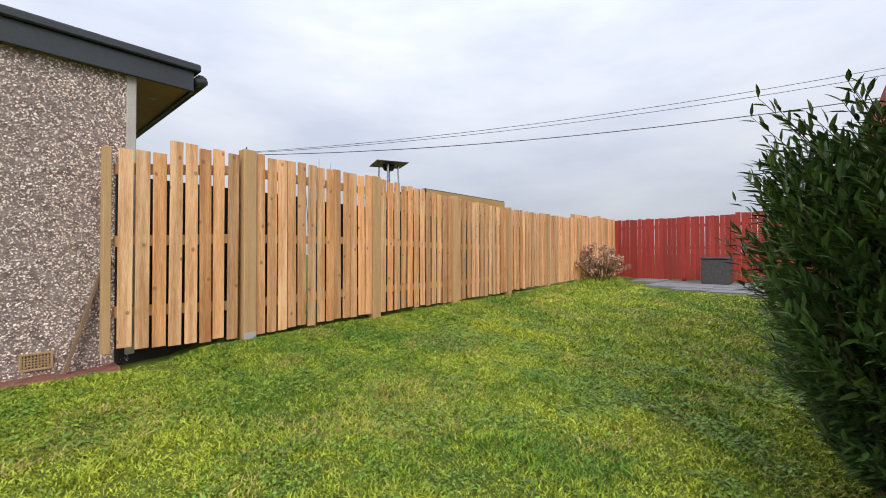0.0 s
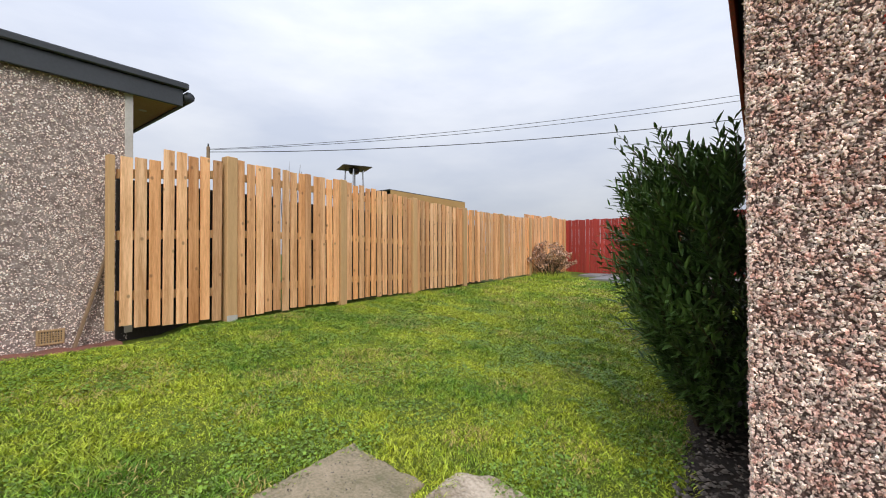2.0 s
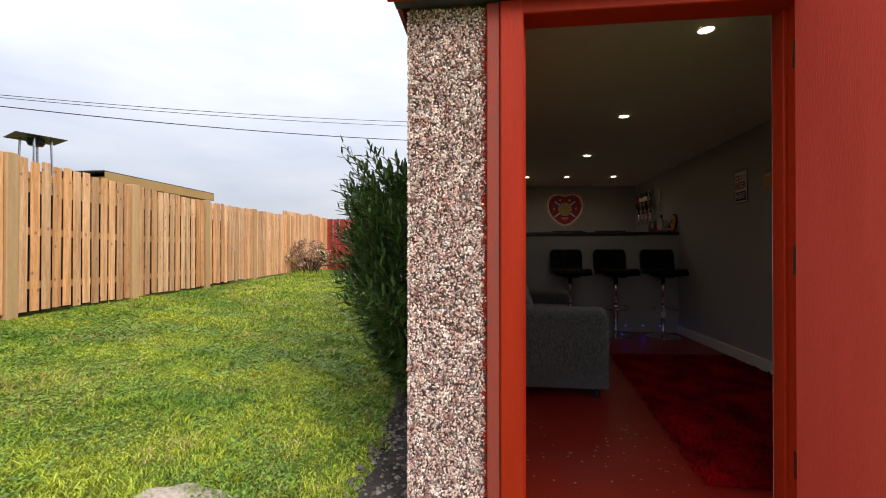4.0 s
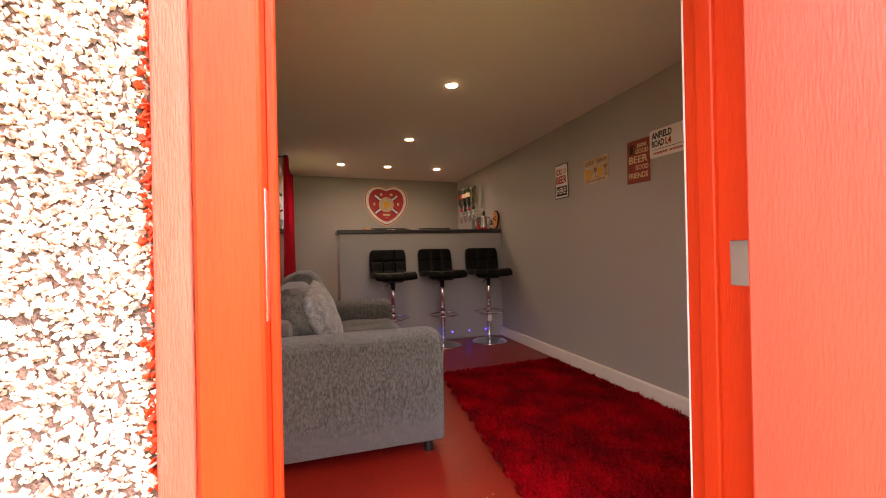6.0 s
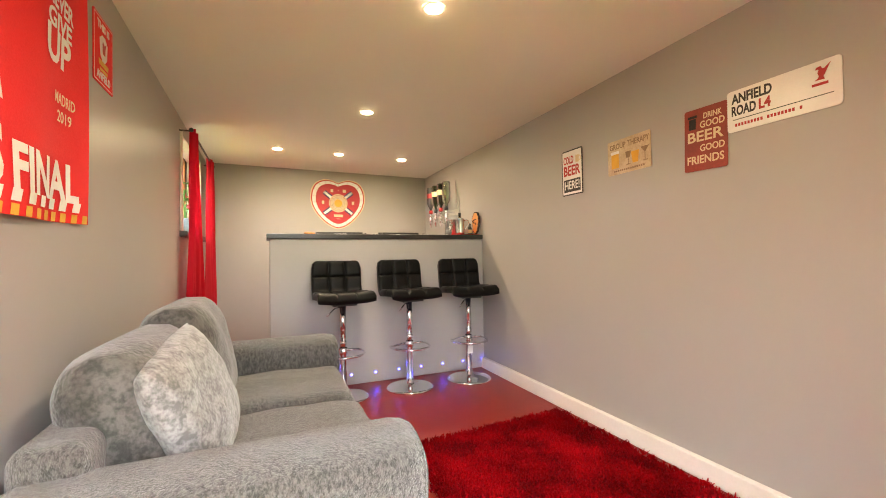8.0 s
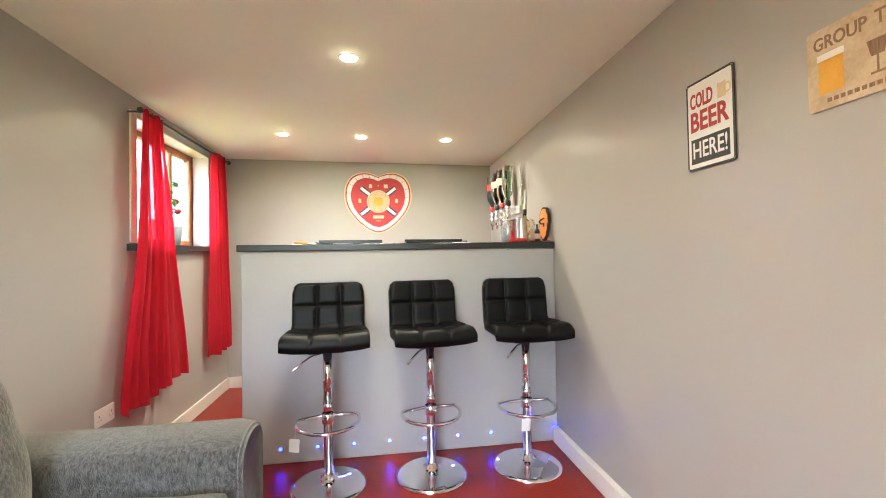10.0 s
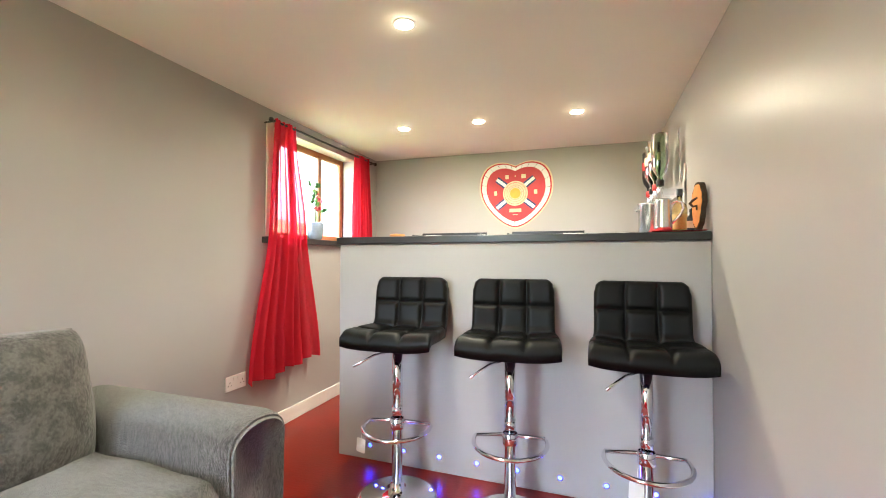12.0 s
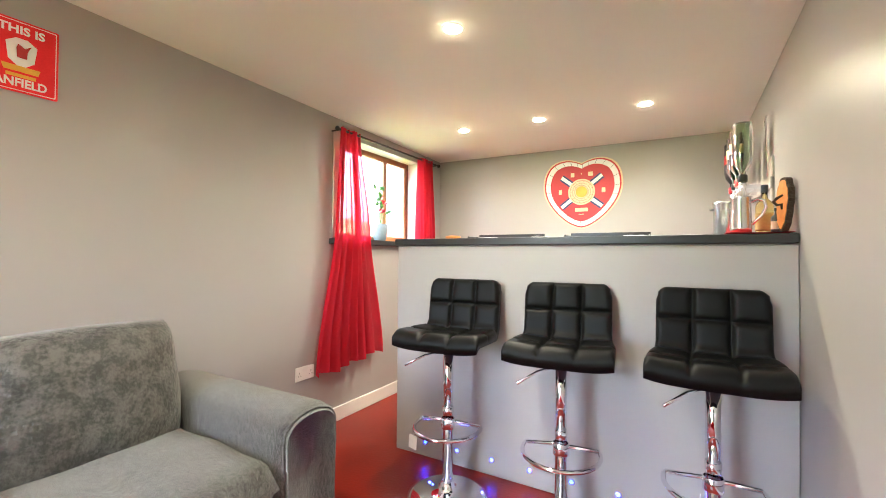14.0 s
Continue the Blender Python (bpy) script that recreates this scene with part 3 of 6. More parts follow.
for k in range(7):
    n = 12 if k else 13
    spans.append((posts[k] + 0.05, posts[k + 1] - 0.05, tops[k] - 0.01, tops[k + 1] - 0.005, bots[k] + 0.03, bots[k + 1] + 0.03, n + (1 if k > 2 else 0)))
for si, (ya, yb, ta, tb, ba, bb, n) in enumerate(spans):
    for f in (0.10, 0.47, 0.83):
        a, b = fence_at(ya), fence_at(yb)
        za, zb = ta + (ba - ta) * f, tb + (bb - tb) * f
        c = Vector((a.x, a.y, za))
        d = Vector((b.x, b.y, zb)) - c
        part("rail", box(0, d.length, 0.012, 0.05, -0.035, 0.035, 0.003, turn=frame_along(c, d)), TIMBER_POST, fence)
    for i in range(n):
        u = (i + 0.5) / n
        y = ya + (yb - ya) * u
        p = fence_at(y)
        zb, zt = ba + (bb - ba) * u, ta + (tb - ta) * u
        if si == 0:
            zt = 1.745 if i < 3 else 1.855 - 0.004 * (i - 3)
            zb = 0.47 - 0.006 * i
        zt += rng.uniform(-0.012, 0.012)
        zb += rng.uniform(-0.012, 0.012)
        m = frame_along(Vector((p.x, p.y, zb)), FD)
        fence_board(BOARD, m @ Matrix.Translation((rng.uniform(-0.004, 0.004), -0.002 + rng.uniform(-0.003, 0.003), 0)), zt - zb, rng.uniform(-0.35, 0.35), fence)
part("end_upright", box(-0.03, 0.01, -0.02, 0.05, 0.45, 1.745, 0.003, turn=frame_along(fence_at(-0.600), FD)), TIMBER_POST, fence)

# behind the first panels: dark fence, then back boards, shade put into their colour
dark = thing("dark_fence", fence_at(1.2) - FN * 0.2, "dark fence and back boards with painted shade close behind the pale fence", "fence")
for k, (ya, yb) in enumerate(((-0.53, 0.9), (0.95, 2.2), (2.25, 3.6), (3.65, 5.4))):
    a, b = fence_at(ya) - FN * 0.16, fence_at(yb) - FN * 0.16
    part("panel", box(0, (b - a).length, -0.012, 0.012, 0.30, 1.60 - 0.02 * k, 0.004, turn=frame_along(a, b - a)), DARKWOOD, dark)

red = thing("red_fence", (-1.5, 10.29, 0.4), "red painted board fence closing the far end of the garden", "fence")
for z in (0.72, 1.22, 1.75):
    part("rail", box(-4.9, 2.6, 10.31, 10.35, z - 0.035, z + 0.035, 0.003), REDFENCE, red)
for k in range(75):
    x = -4.89 + 0.1 * k
    zt = (2.0 if k > 26 else 1.965) + rng.uniform(-0.012, 0.012)
    fence_board(REDBOARD, Matrix.Translation((x + 1.5, 10.298 - 10.29, 0.44 - 0.4)), zt - 0.44, rng.uniform(-0.3, 0.3), red)
for x in (-4.9, -3.3, -2.35, -0.6, 1.0, 2.6):
    part("post", box(x - 0.045, x + 0.045, 10.352, 10.44, 0.2, 1.97, 0.004), REDFENCE, red)

# patio at the far end
patio = thing("patio", (-2.6, 9.4, 0.47), "grey concrete paving slabs before the red fence", "patio", kind="structure")
for i in range(7):
    for j in range(5):
        x, y = -4.2 + 0.6 * i, 7.75 + 0.5 * j
        if i + j * 0.6 < 1.5:
            continue
        part("paving_slab", box(x, x + 0.592, y, y + 0.492, 0.25, ground_z(x, y + 0.25) + 0.03 + rng.uniform(-0.003, 0.003), 0.005), PAVING, patio)
box_ob = thing("storage_box", (-2.5, 9.6, 0.415), "grey rattan garden storage box with a lid on the patio", "storage box")
part("body", box(-2.76, -2.25, 9.35, 9.85, 0.415, 0.95, 0.012), WICKER, box_ob)
part("lid", box(-2.78, -2.23, 9.33, 9.87, 0.953, 1.0, 0.012), WICKER, box_ob, "flat dark lid")

# flat stones in the lawn
def flat_stone(name, pts, thick, material, label, lift, rough):
    bm = bmesh.new()
    cx, cy = sum(p[0] for p in pts) / len(pts), sum(p[1] for p in pts) / len(pts)
    ring = []
    for (x0, y0), (x1, y1) in zip(pts, pts[1:] + pts[:1]):
        for k in range(10):
            u = k / 10
            x, y = x0 + (x1 - x0) * u, y0 + (y1 - y0) * u
            ring.append((x + 0.022 * noise.noise((x * 13, y * 13, 3)), y + 0.022 * noise.noise((x * 13, y * 13, 8))))
    levels = []
    for s, dz in [(1.0, -thick), (1.0, -0.012), (0.97, -0.002)] + [(0.93 - 0.07 * k, 0.0) for k in range(13)]:
        row = []
        for x, y in ring:
            X, Y = cx + (x - cx) * s, cy + (y - cy) * s
            n = noise.noise((X * 9, Y * 9, 5)) + 0.6 * noise.noise((X * 24, Y * 24, 2)) + 0.5 * noise.noise((X * 60, Y * 60, 7))
            row.append(bm.verts.new((X, Y, ground_z(X, Y) + lift + dz + rough * n)))
        levels.append(row)
    for a, b in zip(levels, levels[1:]):
        for k in range(len(ring)):
            bm.faces.new((a[k], a[(k + 1) % len(ring)], b[(k + 1) % len(ring)], b[k]))
    bm.faces.new(levels[-1])
    return tagged(part(name, bm, material, None, "", rough < 0.005), label, "paving stone")


flat_stone("concrete_slab", [(-1.84, -0.33), (-1.44, -0.33), (-1.36, -0.55), (-1.38, -1.05), (-1.80, -1.0), (-1.83, -0.6)], 0.06, CONCRETE, "worn grey-brown concrete slab sunk in the lawn", 0.014, 0.0025)
flat_stone("rough_stone", [(-1.40, -0.20), (-1.24, -0.10), (-0.98, -0.14), (-0.82, -0.35), (-0.84, -0.8), (-1.30, -0.8), (-1.38, -0.5)], 0.06, PALESTONE, "rough pale broken stone slab in the lawn", 0.013, 0.0065)
pebbles("slab_aggregate", 150, lambda r: (lambda x, y: (np.array((x, y, ground_z(x, y) + 0.0135)), None))(r.uniform(-1.78, -1.43), r.uniform(-1.0, -0.40)), 0.0065, 12, DULLSTONE)

# bare earth along the shed
bm = bmesh.new()
rows = []
for j in range(40):
    y = -0.12 + j * 0.12
    e = -0.66 + 0.05 * noise.noise((0, y * 5.5, 0)) + 0.02 * noise.noise((0, y * 17, 4)) - 0.1 * math.exp(-((y - 1.1) / 0.7) ** 2)
    rows.append([bm.verts.new((x, y, ground_z(x, y) + 0.016 + 0.02 * noise.noise((x * 9, y * 9, 1)) - (0.03 if i == 0 else 0))) for i, x in enumerate(np.linspace(e, OX0 - 0.001, 8))])
for a, b in zip(rows, rows[1:]):
    for i in range(7):
        bm.faces.new((a[i], a[i + 1], b[i + 1], b[i]))
tagged(part("earth_bed", bm, SOIL, None, "", True), "dark bare earth strip along the shed wall", "soil", kind="structure")
r2 = np.random.default_rng(9)
vs, fs = [], []
for k in range(500):
    x, y = r2.uniform(-0.72, -0.46), r2.uniform(-0.1, 1.6)
    s = r2.uniform(0.006, 0.02)
    z = ground_z(x, y) + 0.018
    i = len(vs)
    vs += [(x + s * a, y + s * b, z + s * c * 0.6) for a, b, c in ((1, 0, 0), (-0.8, 0.2, 0), (0.1, 1, 0), (0, -0.9, 0), (0.1, 0, 1))]
    fs += [(i, i + 2, i + 4), (i + 2, i + 1, i + 4), (i + 1, i + 3, i + 4), (i + 3, i, i + 4)]
tagged(new("small_stones", mesh_from("small_stones", vs, fs, DULLSTONE)), "small pale stones lying on the earth", "stones", kind="stuff")

# ---- the neighbouring house ----
house = thing("house", (-6.5, -4.0, 0.3), "pebbledashed house with dark grey eaves and a varnished soffit", "house")
HX, HY = -4.36, -0.435
part("wall", box(-10.5, HX - 0.004, -9.0, HY - 0.03, 0.1, 2.30), HARL, house, "grey pebbledashed wall")
part("corner_board", box(HX - 0.05, HX + 0.008, HY - 0.05, HY + 0.004, 0.4, 2.285, 0.004), OFFWHITE, house, "off-white corner board")
part("soffit", box(-10.6, HX + 0.03, -9.2, -0.09, 2.288, 2.305), SOFFIT, house, "varnished timber soffit")
part("fascia", box(HX + 0.03, HX + 0.055, -9.2, -0.095, 2.268, 2.41, 0.004), SLATE, house, "dark grey fascia board")
part("fascia", box(-10.6, HX + 0.028, -0.108, -0.086, 2.27, 2.41, 0.004), SLATE, house)
part("roof_edge", box(-10.7, HX + 0.085, -9.25, -0.055, 2.412, 2.465, 0.008), SLATE, house, "dark roof edge trim")
part("gutter", tube([(HX + 0.04, -0.04, 2.365), (HX - 3, -0.04, 2.37), (-10.6, -0.04, 2.38)], 0.045, 10), SLATE, house, "dark gutter end", True)
bm = bmesh.new()
a = [bm.verts.new(p) for p in ((HX + 0.08, -9.2, 2.466), (HX + 0.08, -0.06, 2.466), (-10.7, -0.06, 2.466), (-10.7, -9.2, 2.466), (-7.5, -0.3, 3.5), (-7.5, -9.2, 3.5))]
for f in ((0, 1, 4, 5), (2, 3, 5, 4), (1, 2, 4), (3, 0, 5)):
    bm.faces.new([a[k] for k in f])
part("roof", bm, SLATE, house, "low dark roof")
part("soffit_vent", lathe([(0.0, 2.286), (0.03, 2.286), (0.03, 2.2885), (0, 2.2885)], (-4.75, -0.25, 0), 14), OFFWHITE, house)
vent = thing("air_vent", (HX, -0.906, 0.435), "buff plastic air vent grille set low in the pebbledash", "vent")
part("frame", merge(box(HX - 0.004, HX + 0.012, -0.98, -0.832, 0.382, 0.396, 0.002), box(HX - 0.004, HX + 0.012, -0.98, -0.832, 0.474, 0.488, 0.002),
                    box(HX - 0.004, HX + 0.012, -0.98, -0.966, 0.396, 0.474, 0.002), box(HX - 0.004, HX + 0.012, -0.846, -0.832, 0.396, 0.474, 0.002)), AIRBRICK, vent)
part("backing", box(HX - 0.003, HX + 0.001, -0.97, -0.84, 0.39, 0.48), INKBLACK, vent, "dark openings")
for k in range(8):
    y = -0.958 + k * 0.0146
    part("bar", box(HX, HX + 0.009, y - 0.0035, y + 0.0035, 0.394, 0.476, 0.001), AIRBRICK, vent)
for k in range(4):
    z = 0.411 + k * 0.0155
    part("bar", box(HX + 0.001, HX + 0.0085, -0.968, -0.844, z - 0.003, z + 0.003, 0.001), AIRBRICK, vent)
pebbles("pebbles_house", 26000, lambda r: (np.array((HX - 0.002, HY - 0.03 - 1.5 * r.random() ** 1.15, r.uniform(0.3, 2.27))), None), 0.0085, 6)
plank = thing("leaning_plank", (-4.26, -0.75, 0.36), "weathered brown timber plank leaning against the house wall", "plank")
part("plank", box(-0.018, 0.018, -0.009, 0.009, 0, 0.74, 0.002, turn=Matrix.Translation((-4.30, -0.79, 0.345)) @ Matrix.Rotation(radians(-16), 4, "X") @ Matrix.Rotation(radians(-3), 4, "Y")), OLDWOOD, plank)
bm = bmesh.new()
rows = []
for j in range(30):
    y = -3.0 + j * 0.085
    rows.append([bm.verts.new((x, y, ground_z(x, y) + 0.014 + 0.02 * noise.noise((x * 12, y * 12, 4)) - (0.03 if i == 5 else 0))) for i, x in enumerate(np.linspace(HX - 0.01, -4.16 + 0.03 * noise.noise((y * 5, 2, 0)), 6))])
for p, q in zip(rows, rows[1:]):
    for i in range(5):
        bm.faces.new((p[i], p[i + 1], q[i + 1], q[i]))
tagged(part("gravel_strip", bm, REDSOIL, None, "", True), "strip of reddish gravel at the foot of the house wall", "gravel", kind="structure")

# ---- beyond the fence ----
heater = thing("patio_heater", (-5.0, 2.37, 0.35), "steel patio heater with a black pyramid hood behind the fence", "patio heater")
hx, hy = -5.0, 2.37
part("hood", lathe([(0.0, 2.275), (0.03, 2.27), (0.29, 2.232), (0.29, 2.225), (0.0, 2.245)], (hx, hy, 0), 4, turn=Matrix.Rotation(radians(20), 4, "Z")), BLACKMETAL, heater)
part("burner", lathe([(0, 2.15), (0.06, 2.15), (0.075, 2.18), (0.075, 2.225), (0, 2.23)], (hx, hy, 0), 14), BLACKMETAL, heater)
for sx, sy in ((-1, -1), (1, -1), (1, 1), (-1, 1)):
    part("leg", tube([(hx + 0.13 * sx, hy + 0.13 * sy, 0.35), (hx + 0.085 * sx, hy + 0.085 * sy, 2.225)], 0.011, 8), STEEL, heater)
shed2 = thing("timber_shed", (-8.4, 7.0, 0.4), "yellow timber garden building seen over the fence", "shed")
part("wall", box(-9.4, -7.42, 5.55, 8.38, 0.4, 2.44, 0.004), YELLOWWOOD, shed2)
part("roof", box(-9.5, -7.30, 5.40, 8.52, 2.508, 2.53, 0.003), SLATE, shed2, "dark felt roof edge")
part("barge_board", box(-7.30, -7.27, 5.42, 8.50, 2.32, 2.505, 0.003), YELLOWWOOD, shed2)
far_fence = thing("far_fence", (-5.6, 11, 0.4), "pale board fence beyond the garden", "fence")
for k in range(9):
    fence_board(BOARD, Matrix.Translation((-5.1 + 0.003 * k + 5.6, 8.0 + 0.11 * k - 11, 0.6 - 0.4)) @ Matrix.Rotation(radians(90), 4, "Z"), 1.40, 0, far_fence)
def wire(z1, z2, sag, r, label):
    """An overhead line between two far poles, hanging in a shallow curve."""
    p = [Vector((-0.9 - 30 * math.sin(radians(a)), -1.1 + 30 * math.cos(radians(a)), z)) for a, z in ((67.5, z1), (-5.0, z2))]
    pts = []
    for k in range(40):
        u = k / 30
        q = p[0].lerp(p[1], u)
        pts.append((q.x, q.y, q.z - sag * 4.4 * u * (1 - u)))
    return tagged(part("overhead_wire", tube(pts, r, 6), BLACKMETAL, None, "", True), label, "wire", "overhead wires")


wire(7.62, 8.85, 0.55, 0.022, "black overhead telephone wire crossing the sky")
wire(7.75, 9.95, 0.50, 0.014, "thin overhead wire crossing the sky")
wire(7.80, 10.3, 0.50, 0.014, "thin overhead wire crossing the sky")
pole = thing("wire_pole", (-28.6, 10.4, 0.3), "weathered timber pole carrying the overhead wires", "pole")
part("pole", lathe([(0.0, 0), (0.13, 0), (0.10, 7.65), (0, 7.7)], (-28.6, 10.4, 0.3), 12), OLDWOOD, pole)
part("insulator", lathe([(0, 7.7), (0.05, 7.7), (0.04, 7.85), (0, 7.87)], (-28.6, 10.4, 0.3), 10), BLACKMETAL, pole)

tree = thing("bare_shrub", (-6.0, 2.2, 0.4), "leafless thin-twigged shrub behind the fence", "shrub")
for k in range(7):
    a = rng.uniform(-0.35, 0.35)
    part("twig", tube([(-5.9, 1.72 + 0.04 * k, 0.4), (-5.9 + 0.1 * a, 1.72 + 0.05 * k + 0.12 * a, 1.5), (-5.9 + 0.2 * a, 1.70 + 0.06 * k + 0.3 * a, 2.18 + rng.uniform(-0.2, 0.2))], [0.009, 0.006, 0.002], 5), TWIG, tree)

# ---- the room ----
# skirting boards
for nm, b in (("baseboard_right", (FX1 - 0.036, FX1 - 0.001, FY0 + 0.001, 3.80, 0.001, 0.098)), ("baseboard_left", (FX0 + 0.001, FX0 + 0.016, FY0 + 0.001, FY1 - 0.001, 0.001, 0.10)),
              ("baseboard_back", (FX0 + 0.017, FX1 - 0.001, FY1 - 0.016, FY1 - 0.001, 0.001, 0.10))):
    setting(nm, box(*b, 0.004), WHITEGLOSS, "white gloss skirting board", "baseboard")

# ceiling lights
def downlight(x, y, first=None):
    z = ceiling_z(x, y)
    d = thing("ceiling_downlight", (x, y, z), "round recessed white downlight glowing warm in the ceiling", "light", "ceiling downlights")
    part("bezel", lathe([(0.036, -0.0005), (0.036, -0.004), (0.047, -0.003), (0.049, -0.0005)], (x, y, z), 28), WHITEPLASTIC, d, "", True)
    part("diffuser", lathe([(0, -0.0025), (0.0355, -0.0025), (0.0355, -0.0005), (0, -0.0005)], (x, y, z), 28), LAMPDISC, d, "glowing warm disc")
    la = new("downlight_lamp", bpy.data.lights.new("downlight_lamp", "AREA"))
    la.data.shape, la.data.size, la.data.energy, la.data.color, la.data.spread = "DISK", 0.07, LAMP_WATTS, LAMP_COLOUR, radians(148)
    la.location = (x, y, z - 0.006)
    lb = new("downlight_glow", bpy.data.lights.new("downlight_glow", "POINT"))
    lb.data.energy, lb.data.color, lb.data.shadow_soft_size = LAMP_WATTS * 0.030, (1.0, 0.80, 0.40), 0.02
    lb.location = (x, y, z - 0.028)


for x, y in ((0.985, 0.68), (0.985, 1.98), (0.99, 3.29), (0.419, 4.515), (0.987, 4.52), (1.636, 4.52)):
    downlight(x, y)

# window in the side wall
wy0, wy1, wz0, wz1 = WIN
win = thing("window_1", (-0.42, (wy0 + wy1) / 2, wz0), "two-light timber window with brown frames in a white reveal", "window", kind="structure")
for nm, b in (("reveal", (-0.38, FX0 - 0.001, wy0, wy0 + 0.006, wz0, wz1)), ("reveal", (-0.38, FX0 - 0.001, wy1 - 0.006, wy1, wz0, wz1)), ("reveal", (-0.38, FX0 - 0.001, wy0 + 0.006, wy1 - 0.006, wz1 - 0.006, wz1))):
    part(nm, box(*b), WHITEGLOSS, win, "white painted reveal")
for b in ((-0.44, -0.39, wy0, wy0 + 0.045, wz0, wz1), (-0.44, -0.39, wy1 - 0.045, wy1, wz0, wz1), (-0.44, -0.39, wy0 + 0.045, wy1 - 0.045, wz0, wz0 + 0.045),
          (-0.44, -0.39, wy0 + 0.045, wy1 - 0.045, wz1 - 0.045, wz1), (-0.435, -0.395, 4.605, 4.65, wz0 + 0.045, wz1 - 0.045)):
    part("window_frame", box(*b, 0.004), FRAMEWOOD, win, "brown stained frame")
for y0, y1 in ((wy0 + 0.046, 4.604), (4.651, wy1 - 0.046)):
    p = part("pane", box(-0.417, -0.413, y0, y1, wz0 + 0.046, wz1 - 0.046), PANE, win)
    p.visible_shadow = False
part("casing", box(FX0 + 0.001, FX0 + 0.012, 3.865, 3.925, 1.275, 2.02, 0.002), WHITEGLOSS, win, "white edge strip")
setting("window_sill", box(-0.385, FX0 + 0.05, 3.84, 5.00, 1.228, 1.268, 0.004), WORKTOP, "black laminate window sill", "window sill")
rod = thing("curtain_rod", (-0.17, 4.5, 2.025), "thin black metal curtain rod above the window", "curtain rod")
part("rod", tube([(-0.18, 3.83, 2.005), (-0.18, 5.16, 2.005)], 0.008, 10), BLACKMETAL, rod)
for y in (3.825, 5.165):
    part("finial", lathe([(0, -0.018), (0.014, -0.01), (0.016, 0), (0.012, 0.012), (0, 0.018)], (-0.18, y, 2.005), 12), BLACKMETAL, rod)
    part("bracket", tube([(-0.259, y + (0.03 if y < 4 else -0.03), 2.005), (-0.18, y + (0.03 if y < 4 else -0.03), 2.005)], 0.006, 8), BLACKMETAL, rod)


def curtain(y_top, y_mid, y_bot, z_bot, tie, label, seed):
    """A gathered voile: folds that open out towards the hem."""
    bm = bmesh.new()
    nu, nv = 90, 40
    ph = seed * 1.7
    grid = []
    for j in range(nv + 1):
        v = j / nv
        z = 2.022 + (z_bot - 2.022) * v
        k = smooth01(0.0, 0.45, v)
        k2 = smooth01(0.40, 1.0, v)
        a = y_top[0] + (y_mid[0] - y_top[0]) * k + (y_bot[0] - y_mid[0]) * k2
        b = y_top[1] + (y_mid[1] - y_top[1]) * k + (y_bot[1] - y_mid[1]) * k2
        row = []
        for i in range(nu + 1):
            u = i / nu
            amp = 0.014 + 0.012 * v
            x = -0.18 + amp * math.sin(u * 46 + ph + 0.8 * math.sin(3 * v)) + 0.012 * math.sin(u * 11 + ph + 2 * v) + 0.012 * v * noise.noise((u * 4, v * 3, seed))
            row.append(bm.verts.new((x, a + (b - a) * u + 0.008 * math.sin(u * 34 + ph + 1.3), z + tie * v * (u - 0.5) + (0.012 * math.sin(u * 17) * v))))
        grid.append(row)
    for p, q in zip(grid, grid[1:]):
        for i in range(nu):
            bm.faces.new((p[i], p[i + 1], q[i + 1], q[i]))
    return tagged(part("curtain", bm, CURTAIN, None, "", True), label, "curtain", "window curtains")


curtain((3.855, 4.06), (3.83, 4.17), (3.67, 4.33), 0.40, 0.06, "red sheer voile curtain hanging from the rod, flared at the hem", 1)
curtain((4.83, 5.04), (4.82, 5.10), (4.78, 5.14), 0.42, 0.02, "red sheer voile curtain gathered at the far end of the rod", 2)

# plant on the sill
vase = thing("plant_vase", (-0.32, 4.465, 1.268), "blue-grey vase with red flowers on the window sill", "potted plant")
part("vase", lathe([(0, 0.002), (0.045, 0.002), (0.060, 0.05), (0.068, 0.135), (0.061, 0.140), (0.054, 0.06), (0, 0.02)], (-0.32, 4.465, 1.268), 20), BLUEVASE, vase, "", True)
rr = random.Random(4)
for k in range(9):
    a, r = rr.uniform(0, 6.28), rr.uniform(0.03, 0.11)
    p0 = Vector((-0.32, 4.465, 1.37))
    p2 = p0 + Vector((r * math.cos(a) * 0.5, r * math.sin(a), rr.uniform(0.12, 0.38)))
    p1 = (p0 + p2) / 2 + Vector((0, 0, 0.04))
    part("stem", tube([p0, p1, p2], 0.0025, 5), PLANTLEAF, vase)
    b = bmesh.new()
    for q in range(5):
        bmesh.ops.create_icosphere(b, subdivisions=1, radius=1, matrix=Matrix.Translation(p2 + Vector((rr.uniform(-0.02, 0.02), rr.uniform(-0.025, 0.025), rr.uniform(-0.015, 0.015)))) @ Euler((rr.uniform(0, 3), rr.uniform(0, 3), 0)).to_matrix().to_4x4() @ Matrix.Diagonal((0.022, 0.016, 0.005, 1)))
    part("bloom" if k % 3 == 0 else "leaf", b, PETAL if k % 3 == 0 else PLANTLEAF, vase, "", True)

